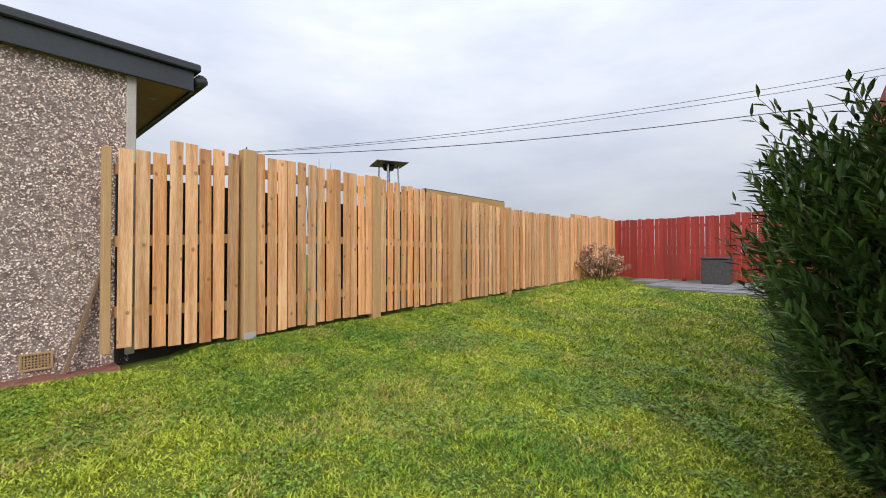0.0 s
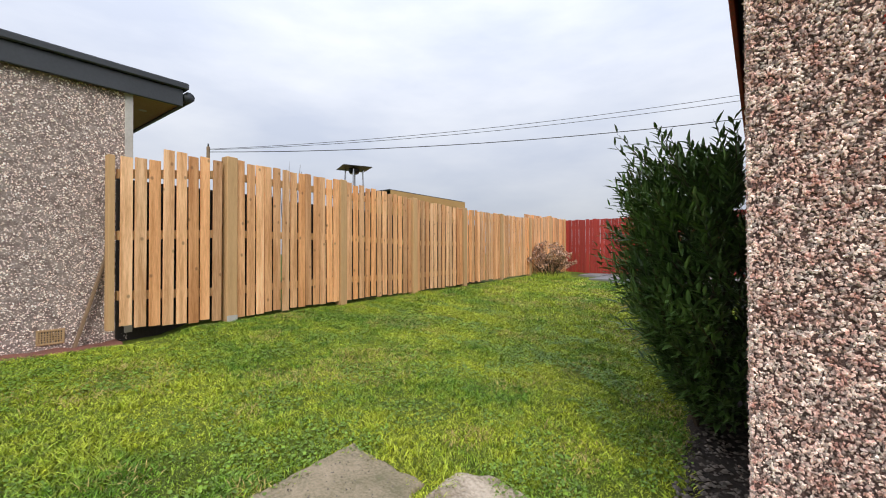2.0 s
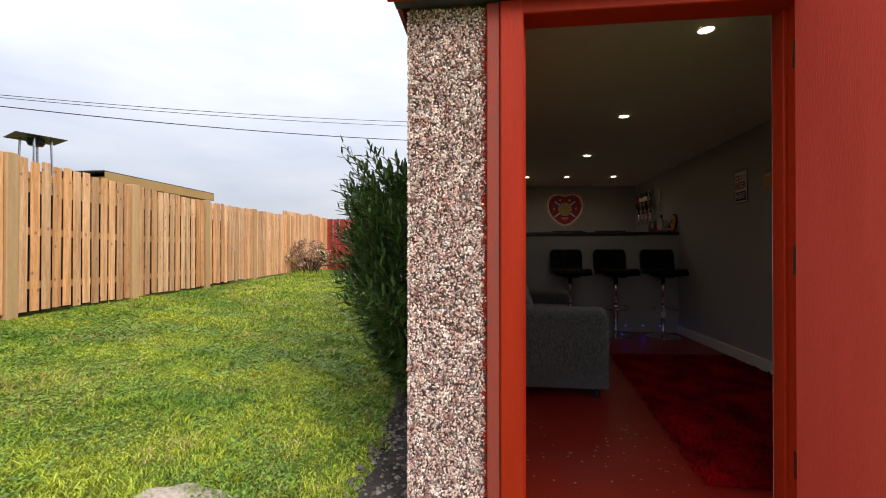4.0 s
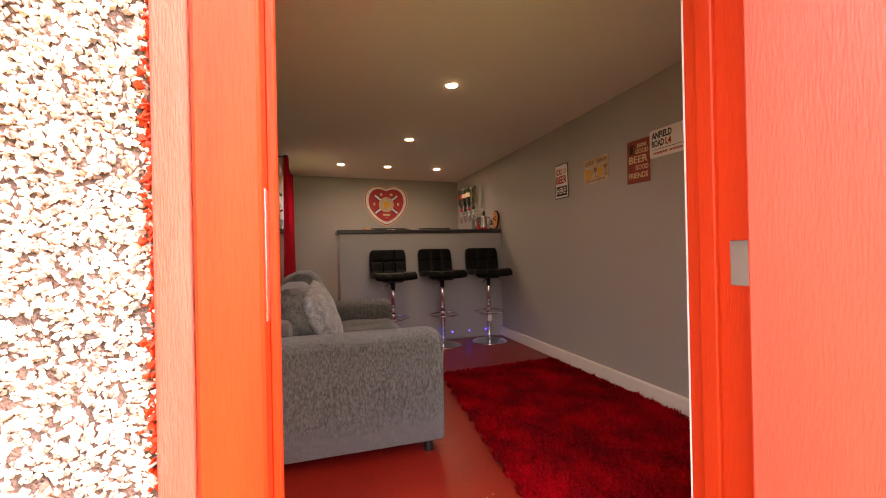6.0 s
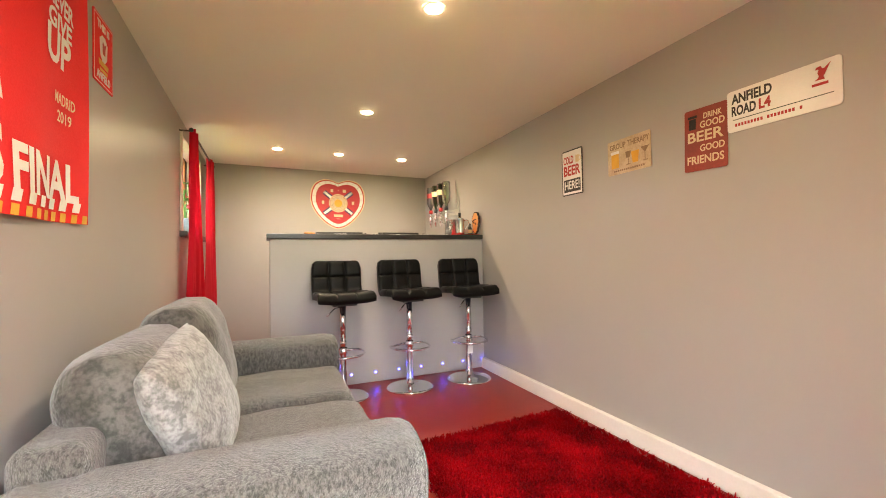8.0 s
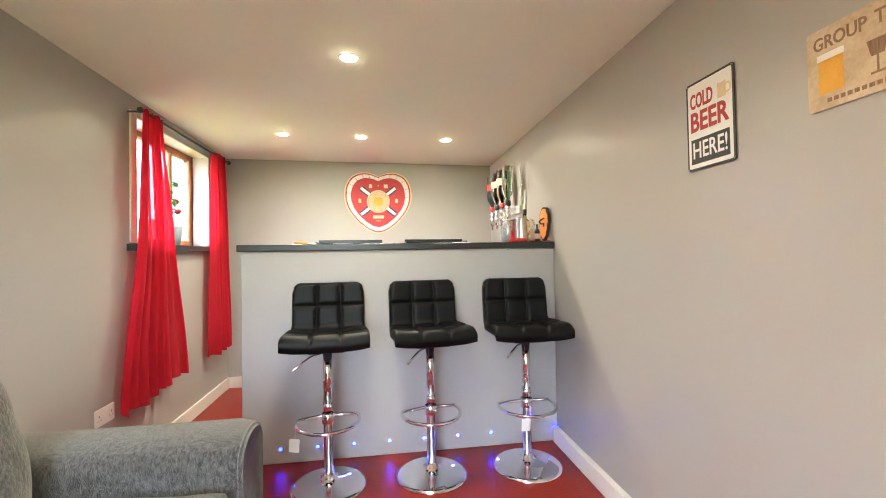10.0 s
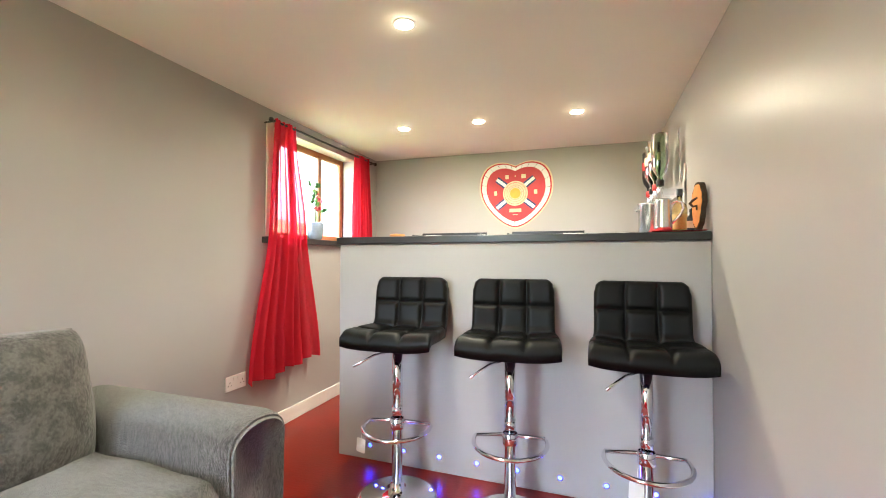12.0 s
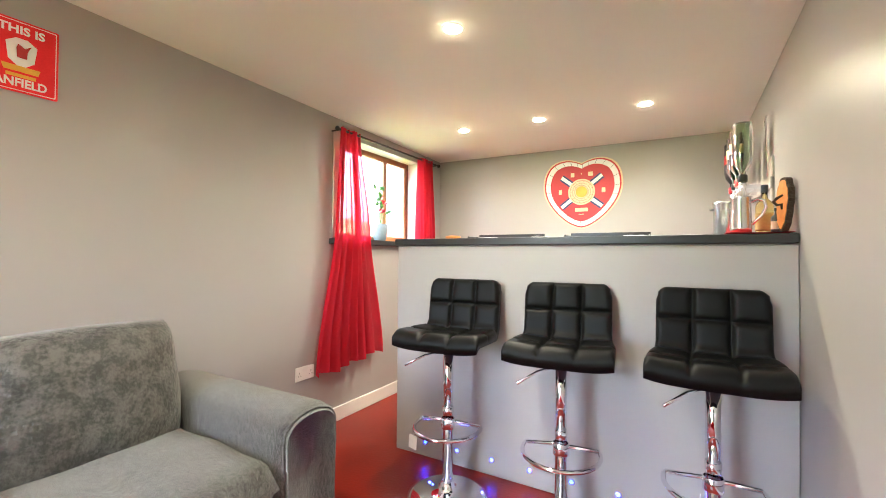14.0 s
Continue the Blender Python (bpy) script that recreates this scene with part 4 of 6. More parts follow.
# bar
BY = 3.818
bar = thing("bar_counter", (1.27, BY, 0), "pale grey painted home bar with a black laminate top", "bar")
part("front_panel", box(0.338, FX1 - 0.002, BY, BY + 0.05, 0.001, 1.208, 0.003), BARPAINT, bar)
part("end_panel", box(0.338, 0.386, BY + 0.052, BY + 0.42, 0.001, 1.208, 0.003), BARPAINT, bar)
part("worktop", box(0.318, FX1 - 0.002, BY - 0.012, BY + 0.45, 1.213, 1.252, 0.005, seg=2), WORKTOP, bar, "black laminate worktop")
part("shelf", box(0.39, FX1 - 0.004, BY + 0.055, BY + 0.41, 0.85, 0.87, 0.002), BARPAINT, bar)
for k in range(9):
    x = 0.544 + 0.2057 * k
    if x > 2.19:
        continue
    led = thing("led_spot", (x, BY - 0.004, 0.083), "small round blue LED spot in the foot of the bar", "light", "blue LED spots")
    part("rim", lathe([(0.010, 0), (0.014, 0), (0.0135, 0.003), (0.0105, 0.0035)], (x, BY - 0.0005, 0.083), 16, turn=Matrix.Rotation(radians(90), 4, "X")), STEEL, led)
    part("lens", lathe([(0, 0), (0.0098, 0), (0.0098, 0.003), (0, 0.004)], (x, BY - 0.0005, 0.083), 16, turn=Matrix.Rotation(radians(90), 4, "X")), BLUELED, led, "glowing blue lens")
    la = new("led_lamp", bpy.data.lights.new("led_lamp", "AREA"))
    la.data.shape, la.data.size, la.data.energy, la.data.color = "DISK", 0.018, LED_WATTS, (0.03, 0.04, 1.0)
    la.matrix_world = look((x, BY - 0.008, 0.083), (x, BY - 1.0, 0.05))

# bar stools
def bar_stool():
    st = thing("bar_stool", (0, 0, 0), "black quilted faux leather bar stool on a chrome pedestal", "bar stool", "bar stools")
    part("base", lathe([(0, 0.0), (0.19, 0.0), (0.192, 0.006), (0.17, 0.014), (0.10, 0.024), (0.05, 0.036), (0.035, 0.05), (0.03, 0.075), (0, 0.075)], n=44), CHROME, st, "polished chrome disc base", True)
    part("column", lathe([(0.0, 0.07), (0.025, 0.07), (0.025, 0.40), (0.027, 0.402), (0.027, 0.43), (0.0, 0.43)], n=22), CHROME, st, "", True)
    part("gas_lift", lathe([(0.0, 0.43), (0.0245, 0.43), (0.0245, 0.70), (0, 0.70)], n=20), CHROME, st, "", True)
    ring = [(0.158 * math.cos(radians(a)), 0.03 - 0.150 * math.sin(radians(a)) * 1.15 - 0.03, 0.335) for a in range(-22, 203, 9)]
    part("footrest", merge(tube(ring + [(-0.03, 0.035, 0.35), (0.03, 0.035, 0.35)], 0.0095, 9, closed=True), lathe([(0.031, 0.325), (0.034, 0.328), (0.034, 0.372), (0.031, 0.375)], n=20)), CHROME, st, "chrome footrest loop", True)
    part("mount", box(-0.09, 0.09, -0.09, 0.09, 0.698, 0.722, 0.004), BLACKMETAL, st)
    part("lever", tube([(-0.02, -0.02, 0.692), (-0.08, -0.09, 0.685), (-0.15, -0.16, 0.645)], 0.0055, 8), CHROME, st, "", True)

    # one padded shell: the seat curves up into the back, quilted three by two on each
    def surf(u, v, off):
        """u across, v from the front lip of the seat to the top of the back."""
        s_seat, r, s_back = 0.285, 0.075, 0.215
        arc = r * radians(82)
        L = s_seat + arc + s_back
        d = v * L
        if d < s_seat:
            y, z, ny, nz = -0.175 + d, 0.765 - 0.012 * (d / s_seat), 0.0, 1.0
            if d < 0.05:
                z -= 0.022 * (1 - d / 0.05) ** 2
        elif d < s_seat + arc:
            a = (d - s_seat) / r
            y, z, ny, nz = 0.11 + r * math.sin(a), 0.753 + r * (1 - math.cos(a)), -math.sin(a), math.cos(a)
        else:
            a = radians(82)
            e = d - s_seat - arc
            y, z, ny, nz = 0.11 + r * math.sin(a) + e * math.cos(a), 0.753 + r * (1 - math.cos(a)) + e * math.sin(a), -math.sin(a), math.cos(a)
        w = 0.212 - 0.018 * smooth01(s_seat * 0.6, s_seat + arc, d) - 0.008 * smooth01(L - 0.05, L, d)
        corner = max(0.0, abs(u) - 0.82) / 0.18
        edge = smooth01(0.0, 0.03, min(d, L - d) / L + 0.004)
        lift = 0.014 * (abs(u) ** 4) * (1 if d < s_seat else 0.6)
        return Vector((u * w, y + ny * (off + lift), z + nz * (off + lift) - (0.022 * corner ** 2 * smooth01(L - 0.10, L, d))))

    def quilt(u, v):
        cu = abs((u + 1) / 2 * 3 - round((u + 1) / 2 * 3)) / 3 * 0.46
        lines = (0.0, 0.24, 0.52, 0.79, 1.0)
        cv = min(abs(v - q) for q in lines) * 0.69
        if (u + 1) / 2 * 3 < 0.5 or (u + 1) / 2 * 3 > 2.5:
            edge_u = (1 - abs(u)) * 0.23
            cu = min(cu, edge_u) if abs(u) > 0.7 else cu
        h = 0.021
        return h * (1 - math.exp(-cu / 0.009)) * (1 - math.exp(-cv / 0.009))

    bm = bmesh.new()
    nu, nv = 72, 110
    grids = []
    for side in (1, -1):
        g = []
        for j in range(nv + 1):
            row = []
            for i in range(nu + 1):
                u, v = -1 + 2 * i / nu, j / nv
                off = 0.016 + quilt(u, v) if side > 0 else -0.022
                row.append(bm.verts.new(surf(u, v, off)))
            g.append(row)
        for p, q in zip(g, g[1:]):
            for i in range(nu):
                f = (p[i], p[i + 1], q[i + 1], q[i])
                bm.faces.new(f if side > 0 else f[::-1])
        grids.append(g)
    t, b = grids
    rim = lambda g: g[0] + [r[-1] for r in g[1:]] + g[-1][-2::-1] + [r[0] for r in g[-2:0:-1]]
    rt, rb = rim(t), rim(b)
    for k in range(len(rt)):
        bm.faces.new((rt[k], rb[k], rb[(k + 1) % len(rt)], rt[(k + 1) % len(rt)]))
    part("seat", bm, LEATHER, st, "quilted black seat and back in one shell", True)
    return st


stool = bar_stool()
stool.matrix_basis = pose(0.845, 3.54, 0, 0, 0, 4)
s2 = copy_thing(stool, pose(1.380, 3.555, 0, 0, 0, 6))
s3 = copy_thing(stool, pose(1.918, 3.560, 0, 0, 0, -1))
tagged(stool, "black quilted bar stool turned slightly aside, tag on its footrest")
tagged(s2, "black quilted bar stool on chrome, turned slightly on its column")
tagged(s3, "black quilted bar stool square to the bar, label on its column")
for ob, m in (("hang_tag", pose(0.690, 3.47, 0.25, 90, 4, -10)), ("paper_label", pose(1.868, 3.43, 0.28, 90, 3, 8))):
    t = thing(ob, m.translation, "small white paper tag hanging from a bar stool", "tag")
    bmx = outline(rounded(0.052, 0.066, 0.006), 0.001, m)
    part("card", bmx, WHITEPLASTIC, t)
    part("string", tube([m @ Vector((0, 0.03, 0)), m @ Vector((0.002, 0.085, 0.0))], 0.001, 5), INKWHITE, t)

# sofa
def cushion(cx, cy, cz, w, d, h, turn, bm=None, puff=0.5, n=18, crown=2.4):
    """A stuffed cushion: w, d across, h thick, with soft edges and slight lumps."""
    bm = bm or bmesh.new()
    m = Matrix.Translation((cx, cy, cz)) @ turn
    g = []
    for s in (1, -1):
        rows = []
        for j in range(n + 1):
            row = []
            for i in range(n + 1):
                u, v = -1 + 2 * i / n, -1 + 2 * j / n
                e = max(0.0, (1 - abs(u) ** crown)) ** puff * max(0.0, (1 - abs(v) ** crown)) ** puff
                pin = 1 - 0.05 * (u * u * v * v)
                z = s * h / 2 * e + 0.012 * e * noise.noise((u * 2.3 + cx * 7, v * 2.3 + cy * 7, s))
                row.append(bm.verts.new(m @ Vector((u * w / 2 * pin, v * d / 2 * pin, z))))
            rows.append(row)
        for p, q in zip(rows, rows[1:]):
            for i in range(n):
                f = (p[i], p[i + 1], q[i + 1], q[i])
                bm.faces.new(f if s > 0 else f[::-1])
        g.append(rows)
    bmesh.ops.remove_doubles(bm, verts=bm.verts, dist=0.0004)
    return bm


def sofa_arm(y0, y1, x0, x1, ztop):
    """An upholstered arm: flat sides and a broad rolled top, slightly fuller at the front."""
    prof = []
    w = y1 - y0
    for k in range(17):
        a = math.pi * k / 16
        prof.append((0.5 * w * 1.06 * math.cos(a), ztop - 0.085 + 0.085 * math.sin(a) ** 0.8))
    prof = [(0.5 * w * 0.98, 0.075)] + [(0.5 * w * 1.0, 0.3)] + prof + [(-0.5 * w, 0.3), (-0.5 * w * 0.98, 0.075)]
    bm = bmesh.new()
    xs = [x0, x0 + 0.03, (x0 + x1) / 2, x1 - 0.06, x1 - 0.02, x1]
    sc = [0.94, 1, 1, 1, 0.975, 0.90]
    rings = [[bm.verts.new((x, (y0 + y1) / 2 + py * s, pz if pz < 0.1 else 0.075 + (pz - 0.075) * (0.5 + 0.5 * s) + 0.004 * noise.noise((x * 4, py * 6, pz * 4)))) for py, pz in prof] for x, s in zip(xs, sc)]
    for a, b in zip(rings, rings[1:]):
        for k in range(len(prof) - 1):
            bm.faces.new((a[k], a[k + 1], b[k + 1], b[k]))
        bm.faces.new((a[-1], a[0], b[0], b[-1]))
    bm.faces.new(rings[0])
    bm.faces.new(rings[-1][::-1])
    return bm


sofa = thing("sofa", (0.2, 2.1, 0), "grey woven fabric two-seater sofa against the wall", "sofa")
SY0, SY1, SX0, SX1 = 1.325, 2.96, -0.195, 0.685
part("arm", sofa_arm(SY0, SY0 + 0.235, SX0 + 0.015, SX1, 0.618), SOFA, sofa, "grey fabric rolled arm", True)
part("arm", sofa_arm(SY1 - 0.235, SY1, SX0 + 0.015, SX1, 0.618), SOFA, sofa, "grey fabric rolled arm", True)
for yc in (SY0 + 0.1175, SY1 - 0.1175):
    seam = [(SX1 - 0.010, yc + 0.5 * 0.235 * 1.06 * 0.945 * math.cos(q), 0.075 + (0.618 - 0.085 + 0.085 * max(0.0, math.sin(q)) ** 0.8 - 0.075) * 0.972) for q in [math.pi * k / 16 for k in range(17)]]
    seam = [(SX1 - 0.010, yc + 0.112, 0.10), (SX1 - 0.010, yc + 0.113, 0.30)] + seam + [(SX1 - 0.010, yc - 0.113, 0.30), (SX1 - 0.010, yc - 0.112, 0.10)]
    part("piping", tube(seam, 0.0045, 6), SOFA, sofa, "", True)
part("plinth", box(SX0 + 0.03, SX1 - 0.05, SY0 + 0.236, SY1 - 0.236, 0.085, 0.30, 0.02, seg=3), SOFA, sofa, "", True)
part("back_frame", box(SX0 + 0.015, SX0 + 0.16, SY0 + 0.13, SY1 - 0.245, 0.085, 0.685, 0.035, seg=4), SOFA, sofa, "", True)
ym = (SY0 + SY1) / 2
for a, b in ((SY0 + 0.238, ym), (ym, SY1 - 0.238)):
    part("seat_cushion", cushion(0.33, (a + b) / 2, 0.385, 0.74, b - a, 0.20, Matrix(), puff=0.28, crown=9), SOFA, sofa, "grey fabric seat cushion", True)
    t = Matrix.Rotation(radians(90), 4, "Y") @ Matrix.Rotation(radians(-13), 4, "Y")
    near = b < ym + 0.1
    part("back_cushion", cushion(-0.02 if near else 0.02, (a + b) / 2 + (0.0 if near else -0.01), 0.615 if near else 0.650, 0.48 if near else 0.50, (b - a) * (1.03 if near else 1.0), 0.29, t, puff=0.36, crown=3.2, n=26), VELVET, sofa, "crushed grey back cushion", True)
for x in (SX0 + 0.08, SX1 - 0.07):
    for y in (SY0 + 0.07, SY1 - 0.07):
        part("foot", lathe([(0, 0.0), (0.022, 0.0), (0.028, 0.085), (0, 0.085)], (x, y, 0), 12), BLACKPLASTIC, sofa)
pillow = thing("scatter_cushion", (0.16, 1.72, 0.5), "crushed silver velvet scatter cushion propped on the sofa", "cushion")
part("cover", cushion(0.120, 1.765, 0.660, 0.38, 0.44, 0.14, Matrix.Rotation(radians(-10), 4, "Z") @ Matrix.Rotation(radians(68), 4, "Y") @ Matrix.Rotation(radians(10), 4, "Z"), puff=0.45, crown=2.6, n=20), SILVER, pillow, "", True)

# rug: a slab with thousands of tufts
rugx0, rugx1, rugy0, rugy1 = 0.86, 2.13, 0.30, 2.64
rug = thing("rug", ((rugx0 + rugx1) / 2, 1.5, 0), "deep red shaggy rug on the red floor", "rug")
def rug_warp(x, y):
    """The rug lies slightly askew: its left edge drifts towards the wall further in."""
    u = (x - rugx0) / (rugx1 - rugx0)
    return x + (1 - u) * (0.145 * (y - 1.85) / 1.37 + 0.10), y - (1 - u) * 0.08 * (y - 0.3) / 2.3


bm = box(rugx0 + 0.02, rugx1 - 0.02, rugy0 + 0.02, rugy1 - 0.02, 0.001, 0.012)
for v in bm.verts:
    v.co.x, v.co.y = rug_warp(v.co.x, v.co.y)
part("backing", bm, RUG, rug)
r3 = np.random.default_rng(12)
vs, fs = [], []
for k in range(42000):
    x, y = r3.uniform(rugx0, rugx1), r3.uniform(rugy0, rugy1)
    x += 0.012 * math.sin(y * 40) * (1 if x < rugx0 + 0.03 or x > rugx1 - 0.03 else 0)
    x, y = rug_warp(x, y)
    h, w, a = r3.uniform(0.012, 0.025), r3.uniform(0.003, 0.007), r3.uniform(0, 3.14)
    f = noise.noise((x * 2.6, y * 2.6, 3)) * 0.018
    lx, ly = r3.normal(f, 0.010), r3.normal(f * 0.8, 0.010)
    i = len(vs)
    c, s = math.cos(a) * w, math.sin(a) * w
    vs += [(x - c, y - s, 0.010), (x + c, y + s, 0.010), (x + lx + c * 0.4, y + ly + s * 0.4, 0.010 + h), (x + lx - c * 0.4, y + ly - s * 0.4, 0.010 + h)]
    fs += [(i, i + 1, i + 2, i + 3)]
pile = new("pile", mesh_from("pile", [(v[0] - (rugx0 + rugx1) / 2, v[1] - 1.5, v[2]) for v in vs], fs, RUG))
pile.parent = rug
tagged(pile, "long red tufts", kind="stuff")

# wall sockets
def socket(y, z, label):
    s = thing("wall_socket", (FX0, y, z), label, "socket")
    part("plate", box(FX0, FX0 + 0.009, y - 0.073, y + 0.073, z - 0.043, z + 0.043, 0.003, seg=2), WHITEPLASTIC, s)
    for k in (-1, 1):
        part("switch", box(FX0 + 0.009, FX0 + 0.0125, y + k * 0.016 - 0.007, y + k * 0.016 + 0.007, z + 0.012, z + 0.032, 0.001), WHITEPLASTIC, s)
        part("pin_holes", merge(box(FX0 + 0.0088, FX0 + 0.0094, y + k * 0.045 - 0.002, y + k * 0.045 + 0.002, z + 0.002, z + 0.012), box(FX0 + 0.0088, FX0 + 0.0094, y + k * 0.045 - 0.014, y + k * 0.045 - 0.008, z - 0.014, z - 0.010),
                                box(FX0 + 0.0088, FX0 + 0.0094, y + k * 0.045 + 0.008, y + k * 0.045 + 0.014, z - 0.014, z - 0.010)), INKBLACK, s)


socket(3.642, 0.402, "white double wall socket beside the curtain")
socket(1.16, 0.29, "white double wall socket low on the wall by the sofa arm")

# ---- things on the walls ----
def on_right(y, z, out=0.0):
    """The plane of a sign on the right wall: x to the viewer's right, y up, z out of the wall."""
    return Matrix.Translation((FX1 - out, y, z)) @ Matrix(((0, 0, -1, 0), (-1, 0, 0, 0), (0, 1, 0, 0), (0, 0, 0, 1)))


def on_left(y, z, out=0.0):
    return Matrix.Translation((FX0 + out, y, z)) @ Matrix(((0, 0, 1, 0), (1, 0, 0, 0), (0, 1, 0, 0), (0, 0, 0, 1)))


def on_back(x, z, out=0.0):
    return Matrix.Translation((x, FY1 - out, z)) @ Matrix(((1, 0, 0, 0), (0, 0, -1, 0), (0, 1, 0, 0), (0, 0, 0, 1)))


def lift(m, d):
    return m @ Matrix.Translation((0, 0, d))


def bar_shape(x, y, w, h, m, d=0.0006):
    return outline([(x - w / 2, y - h / 2), (x + w / 2, y - h / 2), (x + w / 2, y + h / 2), (x - w / 2, y + h / 2)], d, m)


def ring_shape(outer, inner, d, m):
    """A flat band between two outlines with as many points."""
    bm = bmesh.new()
    a = [bm.verts.new((x, y, d)) for x, y in outer]
    b = [bm.verts.new((x, y, d)) for x, y in inner]
    c = [bm.verts.new((x, y, 0)) for x, y in outer]
    k = len(a)
    for i in range(k):
        bm.faces.new((a[i], a[(i + 1) % k], b[(i + 1) % k], b[i]))
        bm.faces.new((c[i], c[(i + 1) % k], a[(i + 1) % k], a[i]))
    bmesh.ops.transform(bm, matrix=m, verts=bm.verts)
    return bm


# street-name plate
m = on_right(1.331, 1.681, 0.002)
sg = thing("street_sign", m.translation, "white street-name plate with black lettering on the grey wall", "sign", "wall signs")
part("plate", outline(rounded(0.40, 0.18, 0.014), 0.003, m), SIGNWHITE, sg)
t = lift(m, 0.0032)
for word, w, x, y in (("ANFIELD", 0.158, -0.102, 0.050), ("ROAD", 0.098, -0.132, -0.002)):
    part("lettering", lettering(word, 0.058, w, t, x=x, y=y, bold=0.035), INKBLACK, sg, "black capital lettering")
part("rule", bar_shape(0.0, -0.038, 0.35, 0.003, t), INKBLACK, sg, "thin black rule")
part("district", lettering("L4", 0.058, 0.044, t, x=-0.050, y=-0.002, bold=0.035), INKRED, sg, "red district code")
part("small_print", merge(*[bar_shape(-0.175 + 0.0125 * k + 0.012, -0.062, 0.0085, 0.013, t) for k in range(20) if k not in (9, 18)]), INKRED, sg, "row of small red print")
bird = [(0.118, 0.020), (0.150, 0.018), (0.146, 0.030), (0.154, 0.045), (0.168, 0.075), (0.150, 0.060), (0.143, 0.058), (0.138, 0.070), (0.126, 0.068), (0.120, 0.060), (0.132, 0.058), (0.128, 0.046), (0.132, 0.034), (0.128, 0.026)]
part("emblem", merge(outline(bird, 0.0006, t), bar_shape(0.135, 0.004, 0.05, 0.010, t)), INKRED, sg, "small red emblem")

# red beer sign
m = on_right(1.634, 1.60, 0.002) @ Matrix.Rotation(radians(-1.0), 4, "Z")
sg = thing("tin_sign", m.translation, "aged red tin sign with cream lettering about beer", "sign", "wall signs")
part("plate", outline(rounded(0.205, 0.295, 0.010), 0.003, m), RUSTSIGN, sg)
t = lift(m, 0.0032)
for word, h, w, x, y in (("DRINK", 0.036, 0.085, 0.035, 0.105), ("GOOD", 0.044, 0.115, 0.033, 0.066), ("BEER", 0.068, 0.170, 0.0, 0.012), ("GOOD", 0.044, 0.115, 0.033, -0.044), ("FRIENDS", 0.052, 0.175, 0.0, -0.097)):
    part("lettering", lettering(word, h, w, t, x=x, y=y, bold=0.02), INKCREAM, sg, "cream lettering")
part("picture", merge(bar_shape(-0.062, 0.078, 0.034, 0.05, t), bar_shape(-0.062, 0.112, 0.045, 0.012, t)), DARKWOOD, sg, "small dark mug picture")

# group therapy sign
m = on_right(2.08, 1.626, 0.002) @ Matrix.Rotation(radians(1.0), 4, "Z")
sg = thing("tin_sign", m.translation, "aged cream tin sign with drinks and the words group therapy", "sign", "wall signs")
part("plate", outline(rounded(0.30, 0.20, 0.008), 0.003, m), CREAMSIGN, sg)
t = lift(m, 0.0032)
for word, w, x in (("GROUP", 0.115, -0.075), ("THERAPY", 0.145, 0.070)):
    part("lettering", lettering(word, 0.045, w, t, x=x, y=0.062, bold=0.02), OLDWOOD, sg, "brown lettering")
for k in range(15):
    part("small_print", bar_shape(-0.10 + 0.0145 * k, -0.080, 0.010, 0.010, t), OLDWOOD, sg)
part("beer_glass", bar_shape(-0.095, -0.02, 0.055, 0.085, t), INKYELLOW, sg, "amber beer glass")
part("beer_glass", outline([(0.03, -0.055), (0.065, -0.055), (0.075, 0.01), (0.02, 0.01)], 0.0006, t), INKYELLOW, sg, "amber beer glass")
part("foam", bar_shape(-0.095, 0.028, 0.06, 0.016, t, 0.0009), INKWHITE, sg)
part("wine_glass", merge(outline([(-0.02, 0.018), (-0.012, -0.018), (0.012, -0.018), (0.02, 0.018)], 0.0008, t), bar_shape(0, -0.036, 0.004, 0.036, t), bar_shape(0, -0.056, 0.028, 0.005, t)), OLDWOOD, sg, "dark wine glass")
part("cocktail_glass", merge(outline([(0.085, 0.02), (0.113, -0.015), (0.141, 0.02)], 0.0008, t), bar_shape(0.113, -0.034, 0.004, 0.04, t), bar_shape(0.113, -0.056, 0.03, 0.005, t)), OLDWOOD, sg, "dark cocktail glass")

# cold beer sign
m = on_right(2.548, 1.612, 0.002) @ Matrix.Rotation(radians(0.6), 4, "Z")
sg = thing("tin_sign", m.translation, "white tin sign with a black border, red and white lettering", "sign", "wall signs")
part("plate", outline(rounded(0.20, 0.305, 0.010), 0.003, m), INKBLACK, sg)
part("face", outline(rounded(0.184, 0.289, 0.008), 0.0006, lift(m, 0.0031)), SIGNWHITE, sg)
t = lift(m, 0.0039)
part("lettering", lettering("COLD", 0.070, 0.098, t, x=-0.032, y=0.083, bold=0.03), INKRED, sg, "distressed red lettering")
part("lettering", lettering("BEER", 0.092, 0.160, t, x=0.0, y=0.010, bold=0.03), INKRED, sg, "distressed red lettering")
part("panel", bar_shape(0, -0.088, 0.160, 0.085, t), INKBLACK, sg)
part("lower_lettering", lettering("HERE!", 0.078, 0.142, lift(t, 0.0007), x=0.0, y=-0.088), INKWHITE, sg, "white lettering")
part("mug", merge(bar_shape(0.053, 0.085, 0.032, 0.052, t), ring_shape([(0.076 + 0.013 * math.cos(a / 8 * math.pi), 0.083 + 0.017 * math.sin(a / 8 * math.pi)) for a in range(16)], [(0.076 + 0.008 * math.cos(a / 8 * math.pi), 0.083 + 0.011 * math.sin(a / 8 * math.pi)) for a in range(16)], 0.0006, t)), INKCREAM, sg, "pale beer mug")
part("foam", outline([(0.053 + 0.023 * math.cos(a / 8 * math.pi), 0.117 + 0.011 * math.sin(a / 8 * math.pi)) for a in range(16)], 0.0009, t), INKWHITE, sg)
